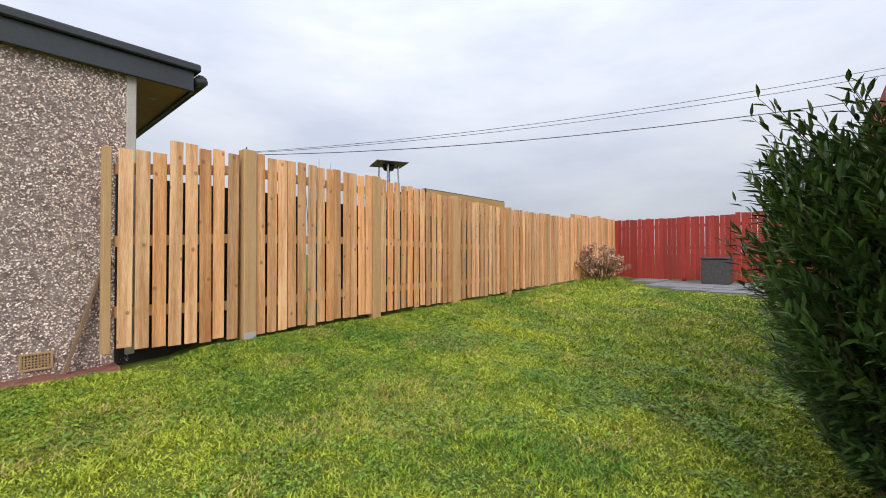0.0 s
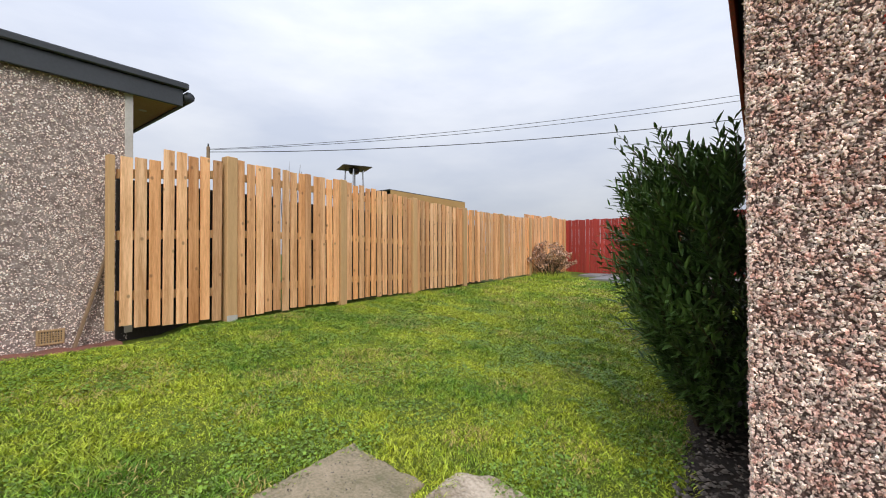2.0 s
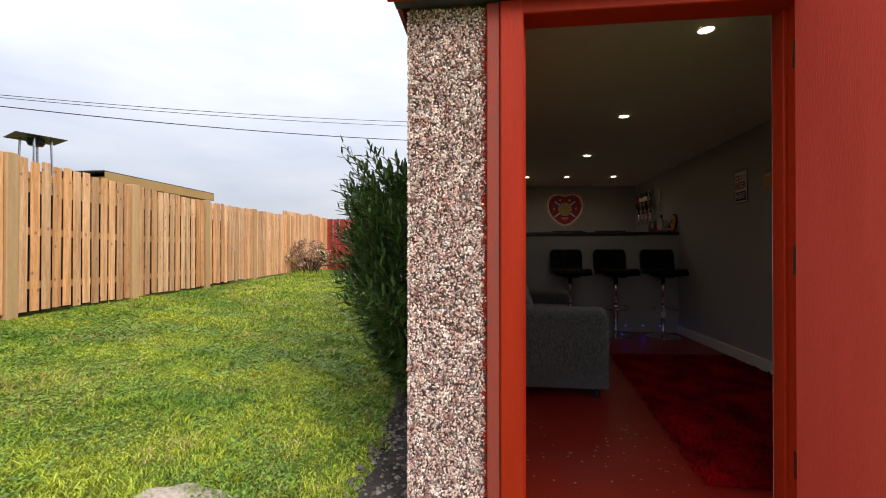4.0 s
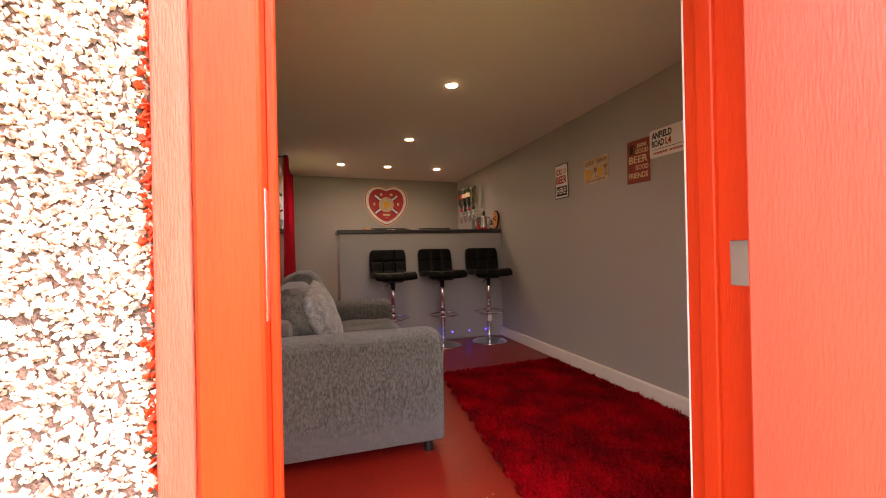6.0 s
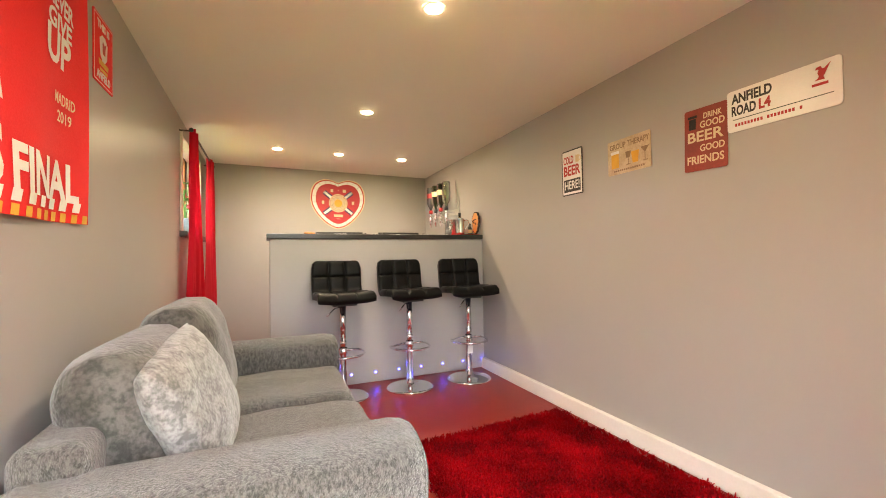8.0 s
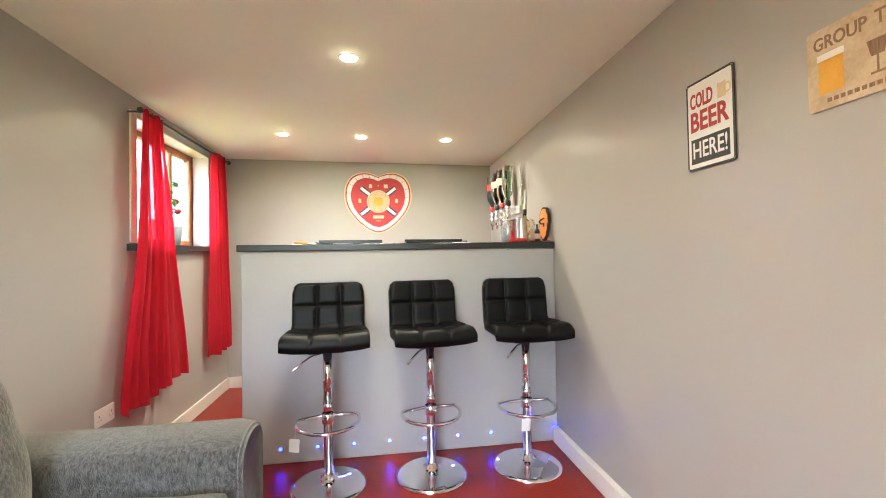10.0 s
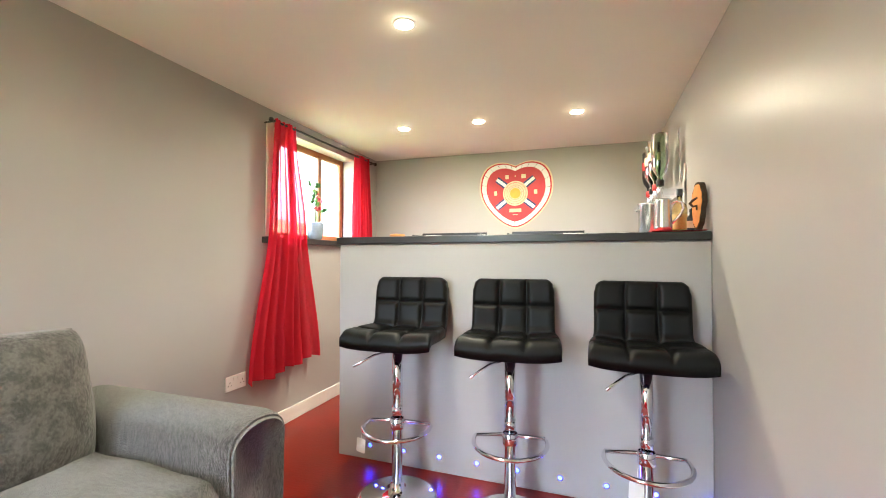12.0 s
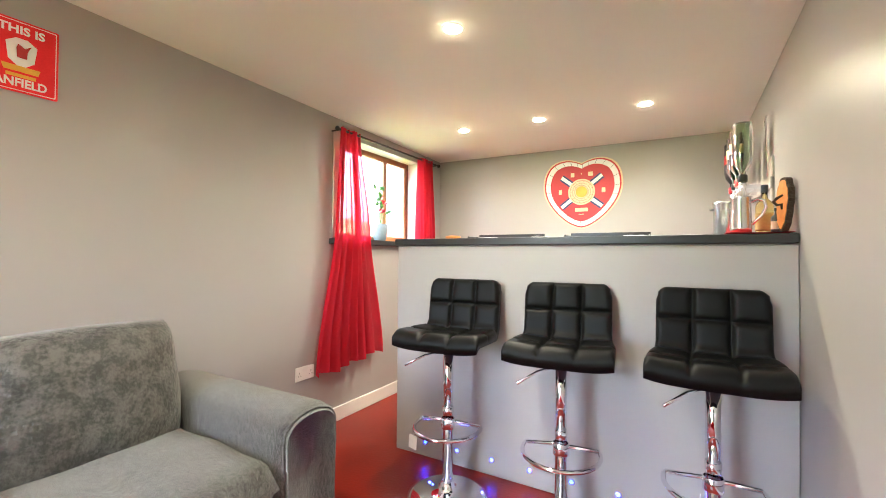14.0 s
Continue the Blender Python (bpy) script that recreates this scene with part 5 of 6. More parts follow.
for x in (-0.093, 0.093):
    for y in (0.145, -0.145):
        part("nail", lathe([(0.004, 0), (0.003, 0.002), (0, 0.003)], n=8, turn=lift(m, 0.003) @ Matrix.Translation((x, y, 0))), STEEL, sg)

# heart emblem on the back wall
HALF = ((0, 0.229), (0.05, 0.250), (0.11, 0.264), (0.18, 0.258), (0.25, 0.222), (0.295, 0.15), (0.31, 0.06), (0.30, -0.02), (0.265, -0.10), (0.20, -0.185), (0.12, -0.255), (0.05, -0.293), (0, -0.305))


def heart(k):
    """A full heart outline, scaled about its middle."""
    ctrl = list(HALF) + [(-x, y) for x, y in HALF[-2:0:-1]]
    n = len(ctrl)
    pts = []
    for i in range(n):
        a, b, c, d = (Vector(ctrl[(i + q) % n]) for q in (-1, 0, 1, 2))
        if i in (0, 12):
            a = b
        if (i + 1) % n in (0, 12):
            d = c
        for u in (0, 0.25, 0.5, 0.75):
            v = 0.5 * (2 * b + (c - a) * u + (2 * a - 5 * b + 4 * c - d) * u * u + (3 * b - a - 3 * c + d) * u ** 3)
            pts.append((v.x * k, v.y * k))
    return pts[::-1]


m = on_back(1.105, 1.700, 0.0015) @ Matrix.Scale(1.03, 4)
em = thing("heart_emblem", m.translation, "maroon and white heart-shaped football emblem on the back wall", "wall emblem")
part("edge", outline(heart(1.0), 0.0015, m), INKCREAM, em, "cream outer edge")
part("maroon_line", outline(heart(0.962), 0.0006, lift(m, 0.0016)), MAROON, em)
part("white_band", outline(heart(0.925), 0.0006, lift(m, 0.0023)), INKWHITE, em, "white band of blocks")
joint = []
h1, h2 = heart(0.925), heart(0.80)
for k in range(2, 96, 4):
    (x0, y0), (x1, y1) = h1[k], h2[k]
    d = Vector((x1 - x0, y1 - y0)).normalized()
    nx, ny = -d.y * 0.0011, d.x * 0.0011
    joint.append(outline([(x0 + nx, y0 + ny), (x0 - nx, y0 - ny), (x1 - nx, y1 - ny), (x1 + nx, y1 + ny)][::-1], 0.0004, lift(m, 0.0029)))
tagged(part("block_joint", merge(*joint), DARKWOOD, em), kind="stuff")
part("field", outline(heart(0.80), 0.0006, lift(m, 0.0031)), MAROON, em, "maroon field")
for a in (38, -38):
    for w, mt, z in ((0.052, INKBLUE, 0.0038), (0.026, INKWHITE, 0.0046)):
        L = 0.40
        c, s = math.cos(radians(a)), math.sin(radians(a))
        q = [(-L / 2, -w / 2), (L / 2, -w / 2), (L / 2, w / 2), (-L / 2, w / 2)]
        part("saltire", outline([(x * c - y * s, x * s + y * c - 0.004) for x, y in q], 0.0005, lift(m, z + (0.0003 if a < 0 else 0))), mt, em)
disc = lambda r, n=40: [(r * math.cos(2 * math.pi * k / n), r * math.sin(2 * math.pi * k / n) - 0.006) for k in range(n)]
part("rosette", outline(disc(0.105), 0.0006, lift(m, 0.0056)), INKCREAM, em, "cream rosette")
for r in (0.092, 0.072, 0.055):
    part("rosette_ring", ring_shape(disc(r), disc(r - 0.003), 0.0004, lift(m, 0.0063)), MAROON if r > 0.09 else OLDWOOD, em)
spokes = [outline([((r0 * math.cos(a) - 0.001 * math.sin(a)), r0 * math.sin(a) + 0.001 * math.cos(a) - 0.006), ((r0 * math.cos(a) + 0.001 * math.sin(a)), r0 * math.sin(a) - 0.001 * math.cos(a) - 0.006),
                   (r1 * math.cos(a) + 0.001 * math.sin(a), r1 * math.sin(a) - 0.001 * math.cos(a) - 0.006), (r1 * math.cos(a) - 0.001 * math.sin(a), r1 * math.sin(a) + 0.001 * math.cos(a) - 0.006)], 0.0004, lift(m, 0.0063))
          for r0, r1, n, ph in ((0.072, 0.092, 18, 0), (0.053, 0.071, 14, 0.2)) for a in [ph + 2 * math.pi * k / n for k in range(n)]]
part("rosette_joint", merge(*spokes), OLDWOOD, em)
part("centre", outline(disc(0.045), 0.0006, lift(m, 0.0063)), INKYELLOW, em, "amber centre disc")
for x, y, w, h in ((-0.070, 0.135, 0.036, 0.042), (0.0, 0.140, 0.010, 0.012), (0.070, 0.135, 0.046, 0.042), (-0.168, 0.0, 0.030, 0.046), (0.168, 0.0, 0.034, 0.046), (0.0, -0.150, 0.125, 0.036), (0.0, -0.186, 0.055, 0.006)):
    part("emblem_mark", bar_shape(x, y, w * 0.8, h * 0.8, lift(m, 0.0056)), INKCREAM, em)

# red banner on the left wall
def wave(y, z):
    return 0.016 + 0.010 * math.sin(y * 7.5 + z * 2.0) * (0.4 + 0.6 * (2.1 - z)) + 0.006 * math.sin(y * 17 + 1.0 - z * 3)


def sag(y):
    u = (y - 0.62) / 1.50
    return -0.028 * math.sin(math.pi * min(1, max(0, u))) - 0.045 * u


BZ0, BZ1, BYA, BYB = 1.235, 2.10, 0.62, 2.115
ban = thing("banner", (FX0, 1.37, 2.1), "red cloth supporters' banner with white lettering pinned to the wall", "banner")
bm = bmesh.new()
g = [[bm.verts.new((FX0 + wave(y, z), y, z + sag(y) * (1 - (z - BZ0) / (BZ1 - BZ0)))) for y in np.linspace(BYA, BYB, 80)] for z in np.linspace(BZ0, BZ1, 36)]
for p, q in zip(g, g[1:]):
    for i in range(79):
        bm.faces.new((p[i], p[i + 1], q[i + 1], q[i]))
part("cloth", bm, BANNERRED, ban, "", True)


def on_cloth(bms, lift_by=0.0028):
    """Print laid on the hanging cloth, following its folds."""
    b = merge(*bms)
    bmesh.ops.subdivide_edges(b, edges=[e for e in b.edges if e.calc_length() > 0.06], cuts=2, use_grid_fill=False)
    for v in b.verts:
        y, z = v.co.y, v.co.z
        v.co.x = FX0 + wave(y, z) + lift_by + (v.co.x - FX0) * 0.2
        v.co.z = z + sag(y) * (1 - (z - BZ0) / (BZ1 - BZ0))
    return b


m = on_left(0, 0, 0)
slab_of = lambda y, z, w, h, sk: outline([(y - w / 2, z - h / 2), (y + w / 2, z - h / 2), (y + w / 2 + sk, z + h / 2), (y - w / 2 + sk, z + h / 2)], 0.0005, m)
for word, h, w, x, y in (("CHAMPIONS", 0.180, 0.90, 1.165, 1.362), ("FINAL", 0.150, 0.40, 1.850, 1.345)):
    part("main_lettering", on_cloth([lettering(word, h, w, m, x=x, y=y, bold=0.035)]), INKWHITE, ban, "large white lettering")
for k in range(19):
    part("dash", on_cloth([slab_of(0.68 + 0.075 * k, 1.283, 0.040, 0.030, 0.012)]), INKWHITE, ban)
for k in range(24):
    part("hem_stripe", on_cloth([slab_of(0.655 + 0.062 * k, 1.249, 0.032, 0.026, 0.006)]), INKYELLOW, ban)
part("diagonal_panel", on_cloth([outline([(1.19, 1.78), (1.25, 1.62), (1.31, 1.52), (1.62, 1.485), (1.57, 1.735)], 0.0004, m)]), INKWHITE, ban, "white slanted panel")
part("amber_flash", on_cloth([outline([(1.185, 1.545), (1.245, 1.60), (1.33, 1.53), (1.44, 1.43), (1.43, 1.40), (1.31, 1.46)], 0.0004, m)], 0.0040), INKYELLOW, ban)
part("chant", on_cloth([lettering("ALLEZ", 0.120, 0.32, m, x=1.385, y=1.815, bold=0.035)], 0.0048), INKWHITE, ban, "white chant word")
part("chant", on_cloth([lettering("ALLEZ", 0.115, 0.30, m, x=1.405, y=1.690, bold=0.03)], 0.0048), INKYELLOW, ban, "amber chant word")
part("chant", on_cloth([lettering("ALLEZ", 0.125, 0.34, m, x=1.415, y=1.560, bold=0.03)], 0.0048), MAROON, ban, "maroon chant word")
for word, h, w, x, y in (("NEVER", 0.070, 0.19, 1.925, 1.850), ("GIVE", 0.070, 0.17, 1.925, 1.790), ("UP", 0.13, 0.17, 1.920, 1.715)):
    part("motto", on_cloth([lettering(word, h, w, m, x=x, y=y, bold=0.028)]), INKWHITE, ban, "white motto word")
for word, h, w, x, y in (("MADRID", 0.045, 0.13, 1.965, 1.585), ("2019", 0.045, 0.09, 1.965, 1.535), ("MADRID", 0.06, 0.2, 0.87, 1.62), ("2019", 0.06, 0.15, 0.88, 1.56)):
    part("place_and_year", on_cloth([lettering(word, h, w, m, x=x, y=y)]), INKCREAM, ban)
for k in range(9):
    part("large_print", on_cloth([ring_shape([(0.80 + 0.145 * k + 0.062 * math.cos(q * 0.3927), 1.985 + 0.075 * math.sin(q * 0.3927)) for q in range(16)],
                                             [(0.80 + 0.145 * k + 0.030 * math.cos(q * 0.3927), 1.985 + 0.042 * math.sin(q * 0.3927)) for q in range(16)], 0.0005, m)]), INKWHITE, ban)

# small red wall plaque
m = on_left(2.312, 1.862, 0.002)
pl = thing("wall_plaque", m.translation, "small red tin plaque with white and yellow print on the wall", "sign")
part("plate", outline(rounded(0.205, 0.262, 0.006), 0.003, m), BANNERRED, pl)
part("border", ring_shape(rounded(0.192, 0.249, 0.004), rounded(0.187, 0.244, 0.004), 0.0005, lift(m, 0.0031)), INKWHITE, pl)
t = lift(m, 0.0032)
part("lettering", lettering("THIS IS", 0.040, 0.125, t, x=0, y=0.094, bold=0.03), INKWHITE, pl, "white lettering")
part("lettering", lettering("ANFIELD", 0.042, 0.142, t, x=0, y=-0.097, bold=0.03), INKWHITE, pl, "white lettering")
part("shield", outline([(0, -0.045), (0.035, -0.015), (0.042, 0.045), (0.015, 0.065), (-0.015, 0.065), (-0.042, 0.045), (-0.035, -0.015)], 0.0006, t), INKWHITE, pl)
part("shield_mark", outline([(-0.012, -0.005), (0.014, -0.006), (0.016, 0.02), (0.026, 0.045), (0.008, 0.032), (-0.010, 0.044), (-0.014, 0.03)], 0.0005, lift(t, 0.0008)), INKRED, pl)
part("scroll", merge(outline([(-0.052, -0.035), (0.052, -0.035), (0.046, -0.056), (-0.046, -0.056)], 0.0007, t), bar_shape(0, -0.070, 0.08, 0.012, t)), INKYELLOW, pl, "yellow scroll")

# ---- things on and above the bar ----
WT = 1.2525
def tray(x0, x1, y0, y1):
    b = thing("bar_tray", ((x0 + x1) / 2, (y0 + y1) / 2, WT), "black rubber drip tray with raised edges on the bar", "tray", "bar trays")
    part("base", box(x0, x1, y0, y1, WT, WT + 0.006, 0.002), BLACKPLASTIC, b)
    for c in ((x0, x1, y1 - 0.012, y1, WT + 0.0062, WT + 0.034), (x0, x1, y0, y0 + 0.008, WT + 0.0062, WT + 0.012), (x0, x0 + 0.01, y0 + 0.009, y1 - 0.013, WT + 0.0062, WT + 0.018), (x1 - 0.01, x1, y0 + 0.009, y1 - 0.013, WT + 0.0062, WT + 0.018)):
        part("rim", box(*c, 0.002), BLACKPLASTIC, b)


tray(0.72, 1.135, 3.98, 4.16)
tray(1.285, 1.685, 3.98, 4.16)
for x, y in ((0.90, 3.90), (1.18, 3.92), (1.63, 3.90), (1.86, 3.93)):
    cst = thing("beer_mat", (x, y, WT), "white card beer mat lying on the bar", "beer mat", "beer mats")
    part("card", outline(rounded(0.095, 0.095, 0.012), 0.004, Matrix.Translation((x, y, WT)) @ Matrix.Rotation(x * 3, 4, "Z")), INKWHITE, cst)
op = thing("bottle_opener", (0.67, 3.95, WT), "orange wooden-handled bottle opener lying on the bar", "bottle opener")
part("handle", tube([(0.605, 3.93, WT + 0.011), (0.64, 3.935, WT + 0.012), (0.69, 3.95, WT + 0.011)], [0.008, 0.011, 0.008], 10), ORANGEWOOD, op, "", True)
part("blade", box(0.69, 0.735, 3.943, 3.959, WT + 0.004, WT + 0.009, 0.001), STEEL, op)

cl = thing("bar_towel", (2.13, 3.98, WT), "red cloth bar towel spread on the counter", "towel")
bm = bmesh.new()
g = [[bm.verts.new((x, y, WT + 0.004 + 0.004 * noise.noise((x * 30, y * 30, 0)) + 0.003)) for x in np.linspace(1.985, 2.203, 20)] for y in np.linspace(3.835, 4.16, 24)]
for p, q in zip(g, g[1:]):
    for i in range(19):
        bm.faces.new((p[i], p[i + 1], q[i + 1], q[i]))
part("cloth", bm, BANNERRED, cl, "", True)
TZ = WT + 0.010
bx, by = 2.012, 4.105
bk = thing("ice_bucket", (bx, by, TZ), "brushed steel ice bucket with small side lugs on the bar", "ice bucket")
part("bucket", lathe([(0, 0.0), (0.059, 0.0), (0.0615, 0.004), (0.063, 0.14), (0.0655, 0.145), (0.0655, 0.152), (0.060, 0.150), (0.056, 0.012), (0, 0.010)], (bx, by, TZ), 36), STEEL, bk, "", True)
for s in (-1, 1):
    part("lug", tube([(bx + s * 0.062, by - 0.014, TZ + 0.118), (bx + s * 0.074, by - 0.010, TZ + 0.118), (bx + s * 0.074, by + 0.010, TZ + 0.118), (bx + s * 0.062, by + 0.014, TZ + 0.118)], 0.0045, 8), STEEL, bk, "", True)
jx, jy = 2.040, 3.945
jg = thing("steel_jug", (jx, jy, TZ), "polished steel jug with a curved handle beside the bucket", "jug")
part("body", lathe([(0, 0.0), (0.038, 0.0), (0.040, 0.02), (0.036, 0.145), (0.039, 0.152), (0.035, 0.150), (0.034, 0.02), (0, 0.01)], (jx, jy, TZ), 28), STEEL, jg, "", True)
part("handle", tube([(jx + 0.034, jy - 0.004, TZ + 0.132), (jx + 0.056, jy - 0.008, TZ + 0.142), (jx + 0.078, jy - 0.012, TZ + 0.134), (jx + 0.084, jy - 0.014, TZ + 0.105), (jx + 0.070, jy - 0.012, TZ + 0.072), (jx + 0.050, jy - 0.008, TZ + 0.050), (jx + 0.037, jy - 0.004, TZ + 0.034)], 0.006, 10), STEEL, jg, "curved steel handle", True)


def bottle(x, y, z, r, h, glass_mat, cap_mat, label_mat, name, label, category="bottle"):
    b = thing(name, (x, y, z), label, category)
    part("body", lathe([(0, 0.0), (r * 0.95, 0.0), (r, 0.008), (r, h * 0.58), (r * 0.85, h * 0.66), (r * 0.36, h * 0.74), (r * 0.34, h * 0.88), (0, h * 0.88)], (x, y, z), 20), glass_mat, b, "", True)
    part("cap", lathe([(0, h * 0.86), (r * 0.42, h * 0.86), (r * 0.42, h), (0, h)], (x, y, z), 16), cap_mat, b, "dark cap")
    part("paper_label", lathe([(r * 1.006, h * 0.14), (r * 1.006, h * 0.46)], (x, y, z), 20), label_mat, b, "paper label", True)
    return b


bottle(2.158, 4.205, WT, 0.036, 0.245, AMBERGLASS, BLACKPLASTIC, OLDPAPER, "whisky_bottle", "amber whisky bottle with a black cap on the bar")
bottle(2.165, 3.985, TZ, 0.018, 0.105, BLACKPLASTIC, BLACKPLASTIC, INKCREAM, "small_bottle", "small dark miniature bottle on the red towel")
bottle(2.182, 4.03, TZ, 0.018, 0.115, BLACKPLASTIC, BLACKPLASTIC, INKRED, "small_bottle", "small dark miniature bottle on the red towel")

sl = thing("wood_slice", (2.175, 3.90, TZ), "varnished orange wood slice with a bark edge standing on the bar", "ornament")
mw = Matrix.Translation((2.188, 3.885, TZ + 0.108)) @ Matrix.Rotation(radians(-74), 4, "Z") @ Matrix.Rotation(radians(88), 4, "X")
ol = lambda k: [((0.050 * k + 0.0025 * math.sin(a * 5) + 0.003 * math.sin(a * 13)) * math.cos(a) * (0.85 + 0.15 * math.sin(a)), (0.108 * k + 0.002 * math.sin(a * 7)) * math.sin(a)) for a in [2 * math.pi * i / 40 for i in range(40)]]
part("bark", outline(ol(1.0), 0.022, mw), BARK, sl, "dark bark edge")
part("face", outline(ol(0.90), 0.002, mw @ Matrix.Translation((0, 0, 0.0222))), ORANGEWOOD, sl, "varnished orange face")
part("carving", tube([tuple(mw @ Vector(q)) for q in ((0.012, 0.035, 0.026), (-0.004, 0.022, 0.040), (-0.012, 0.010, 0.046), (-0.006, -0.004, 0.036), (0.008, -0.002, 0.027), (0.010, -0.022, 0.027))], [0.004, 0.006, 0.007, 0.005, 0.006, 0.003], 8), BARK, sl, "small dark carved branch", True)

# bottles upside down in wall dispensers
rack = thing("optic_rack", (FX1, 4.60, 1.375), "wall rack of upturned spirit bottles with chrome dispensers", "bottle rack")
part("back_rail", box(FX1 - 0.018, FX1 - 0.001, 4.30, 4.94, 1.495, 1.555, 0.003), OFFWHITE, rack, "pale back rail")
part("back_plate", box(FX1 - 0.012, FX1 - 0.001, 4.30, 4.34, 1.395, 1.655, 0.003), OFFWHITE, rack, "white upright plate")
for k, (y, gm) in enumerate(((4.40, PALEGREENGLASS), (4.55, GREENGLASS), (4.70, GREENGLASS), (4.85, BLACKPLASTIC))):
    x, r = FX1 - 0.115, 0.044
    bt = part("bottle", lathe([(0, 1.850), (r * 0.96, 1.850), (r, 1.840), (r, 1.670), (r * 0.85, 1.640), (r * 0.36, 1.605), (r * 0.34, 1.540), (0, 1.540)], (x, y, 0), 22), gm, rack, ("pale green", "green", "green", "dark")[k] + " glass bottle upside down", True)
    if k:
        part("paper_label", lathe([(r * 1.008, 1.725), (r * 1.008, 1.780)], (x, y, 0), 22), INKCREAM if k != 3 else INKRED, bt, "paper label", True)
    op = part("dispenser", lathe([(0, 1.545), (0.017, 1.545), (0.019, 1.525), (0.014, 1.505), (0.022, 1.490), (0.022, 1.445), (0.012, 1.435), (0.008, 1.385), (0, 1.383)], (x, y, 0), 18), CHROME, rack, "chrome spirit dispenser", True)
    part("collar", lathe([(0.0205, 1.548), (0.022, 1.552), (0.022, 1.582), (0.017, 1.586)], (x, y, 0), 16), INKRED if k in (1, 3) else BLACKPLASTIC, bt, "bottle collar", True)
    part("lever", box(x - 0.016, x + 0.016, y - 0.004, y + 0.004, 1.420, 1.435, 0.001), BLACKPLASTIC, op)
    part("clip", box(x - 0.005, FX1 - 0.019, y - 0.012, y + 0.012, 1.513, 1.531, 0.002), CHROME, rack)
part("upper_clip", tube([(FX1 - 0.02, 4.33, 1.555), (FX1 - 0.03, 4.335, 1.845), (FX1 - 0.02, 4.36, 1.865)], 0.004, 8), CHROME, rack)

# ---- beside the door, inside ----
TV_FAR, TV_NEAR = (1.36, 0.40, 1.50), (2.06, 0.47, 1.50)
SHELF_TIP = (1.405, 0.46, 1.22)
tv = thing("television", (1.7, 0.4, 1.5), "black flat television on a wall bracket beside the door", "television")
a, b = Vector(TV_FAR), Vector(TV_NEAR)
mt = frame_along(Vector((a.x, a.y, 0)), Vector((b.x - a.x, b.y - a.y, 0)))
L = (Vector((b.x, b.y)) - Vector((a.x, a.y))).length
part("case", box(0, L, -0.045, 0.0, a.z, a.z + 0.42, 0.006, turn=mt), BLACKPLASTIC, tv)
part("screen", box(0.014, L - 0.014, 0.001, 0.004, a.z + 0.022, a.z + 0.406, 0.001, turn=mt), WORKTOP, tv, "dark glossy screen")
part("bracket", tube([(1.71, 0.152, a.z + 0.2), (1.71, 0.385, a.z + 0.2)], 0.018, 10), BLACKMETAL, tv)
shf = thing("wall_shelf", (1.7, 0.152, SHELF_TIP[2]), "dark glass shelf with a curved edge below the television", "shelf")
sz = SHELF_TIP[2]
part("glass", outline([(1.425, 0.152), (2.07, 0.152), (2.07, 0.40), (1.98, 0.49), (1.80, 0.515), (1.60, 0.500), (1.405, 0.46)], 0.006, Matrix.Translation((0, 0, sz))), BLACKPLASTIC, shf)
part("bracket", box(1.60, 1.68, 0.152, 0.22, sz - 0.03, sz - 0.001, 0.003), STEEL, shf)
ch = thing("low_stool", (1.93, 0.60, 0), "low black stool with a rounded three-cornered seat beside the wall", "stool")


def three_cornered(grow, n=8):
    """A triangle with broad round corners, its point towards the room."""
    pts = []
    for (x, y, r), a0 in zip(((1.845, 0.785, 0.050), (1.800, 0.40, 0.09), (2.06, 0.50, 0.09)), (30, 170, 270)):
        pts += [(x + (r + grow) * math.cos(radians(a0 + 120 * k / n)), y + (r + grow) * math.sin(radians(a0 + 120 * k / n))) for k in range(n + 1)]
    return pts


bm = bmesh.new()
rings = [[bm.verts.new((x, y, z)) for x, y in three_cornered(g)] for g, z in ((-0.018, 0.372), (-0.003, 0.374), (0.0, 0.382), (0.0, 0.396), (-0.004, 0.404), (-0.014, 0.407))]
for a, b in zip(rings, rings[1:]):
    for k in range(len(a)):
        bm.faces.new((a[k], a[(k + 1) % len(a)], b[(k + 1) % len(a)], b[k]))
bm.faces.new(rings[0][::-1])
bm.faces.new(rings[-1])
part("seat", bm, BLACKPLASTIC, ch, "flat black seat with rounded edges")
for x, y in ((1.855, 0.770), (1.815, 0.40), (2.05, 0.50)):
    part("leg", tube([(x, y, 0.373), (x + 0.10 * (x - 1.91), y + 0.10 * (y - 0.56), 0.0)], [0.021, 0.017], 14), BLACKPLASTIC, ch, "", True)

# flecks of dropped paint on the floor by the door
r4 = random.Random(21)
vs, fs = [], []
for k in range(70):
    x, y = r4.uniform(0.05, 0.8), 0.25 + 0.7 * r4.random()
    s = r4.uniform(0.002, 0.007)
    i = len(vs)
    n = 6
    vs += [(x + s * r4.uniform(0.6, 1.2) * math.cos(6.283 * q / n), y + s * r4.uniform(0.6, 1.2) * math.sin(6.283 * q / n), 0.0012) for q in range(n)]
    fs.append(tuple(range(i, i + n)))
tagged(new("paint_flecks", mesh_from("paint_flecks", vs, fs, OFFWHITE)), "small pale flecks on the red floor", "flecks", kind="stuff")

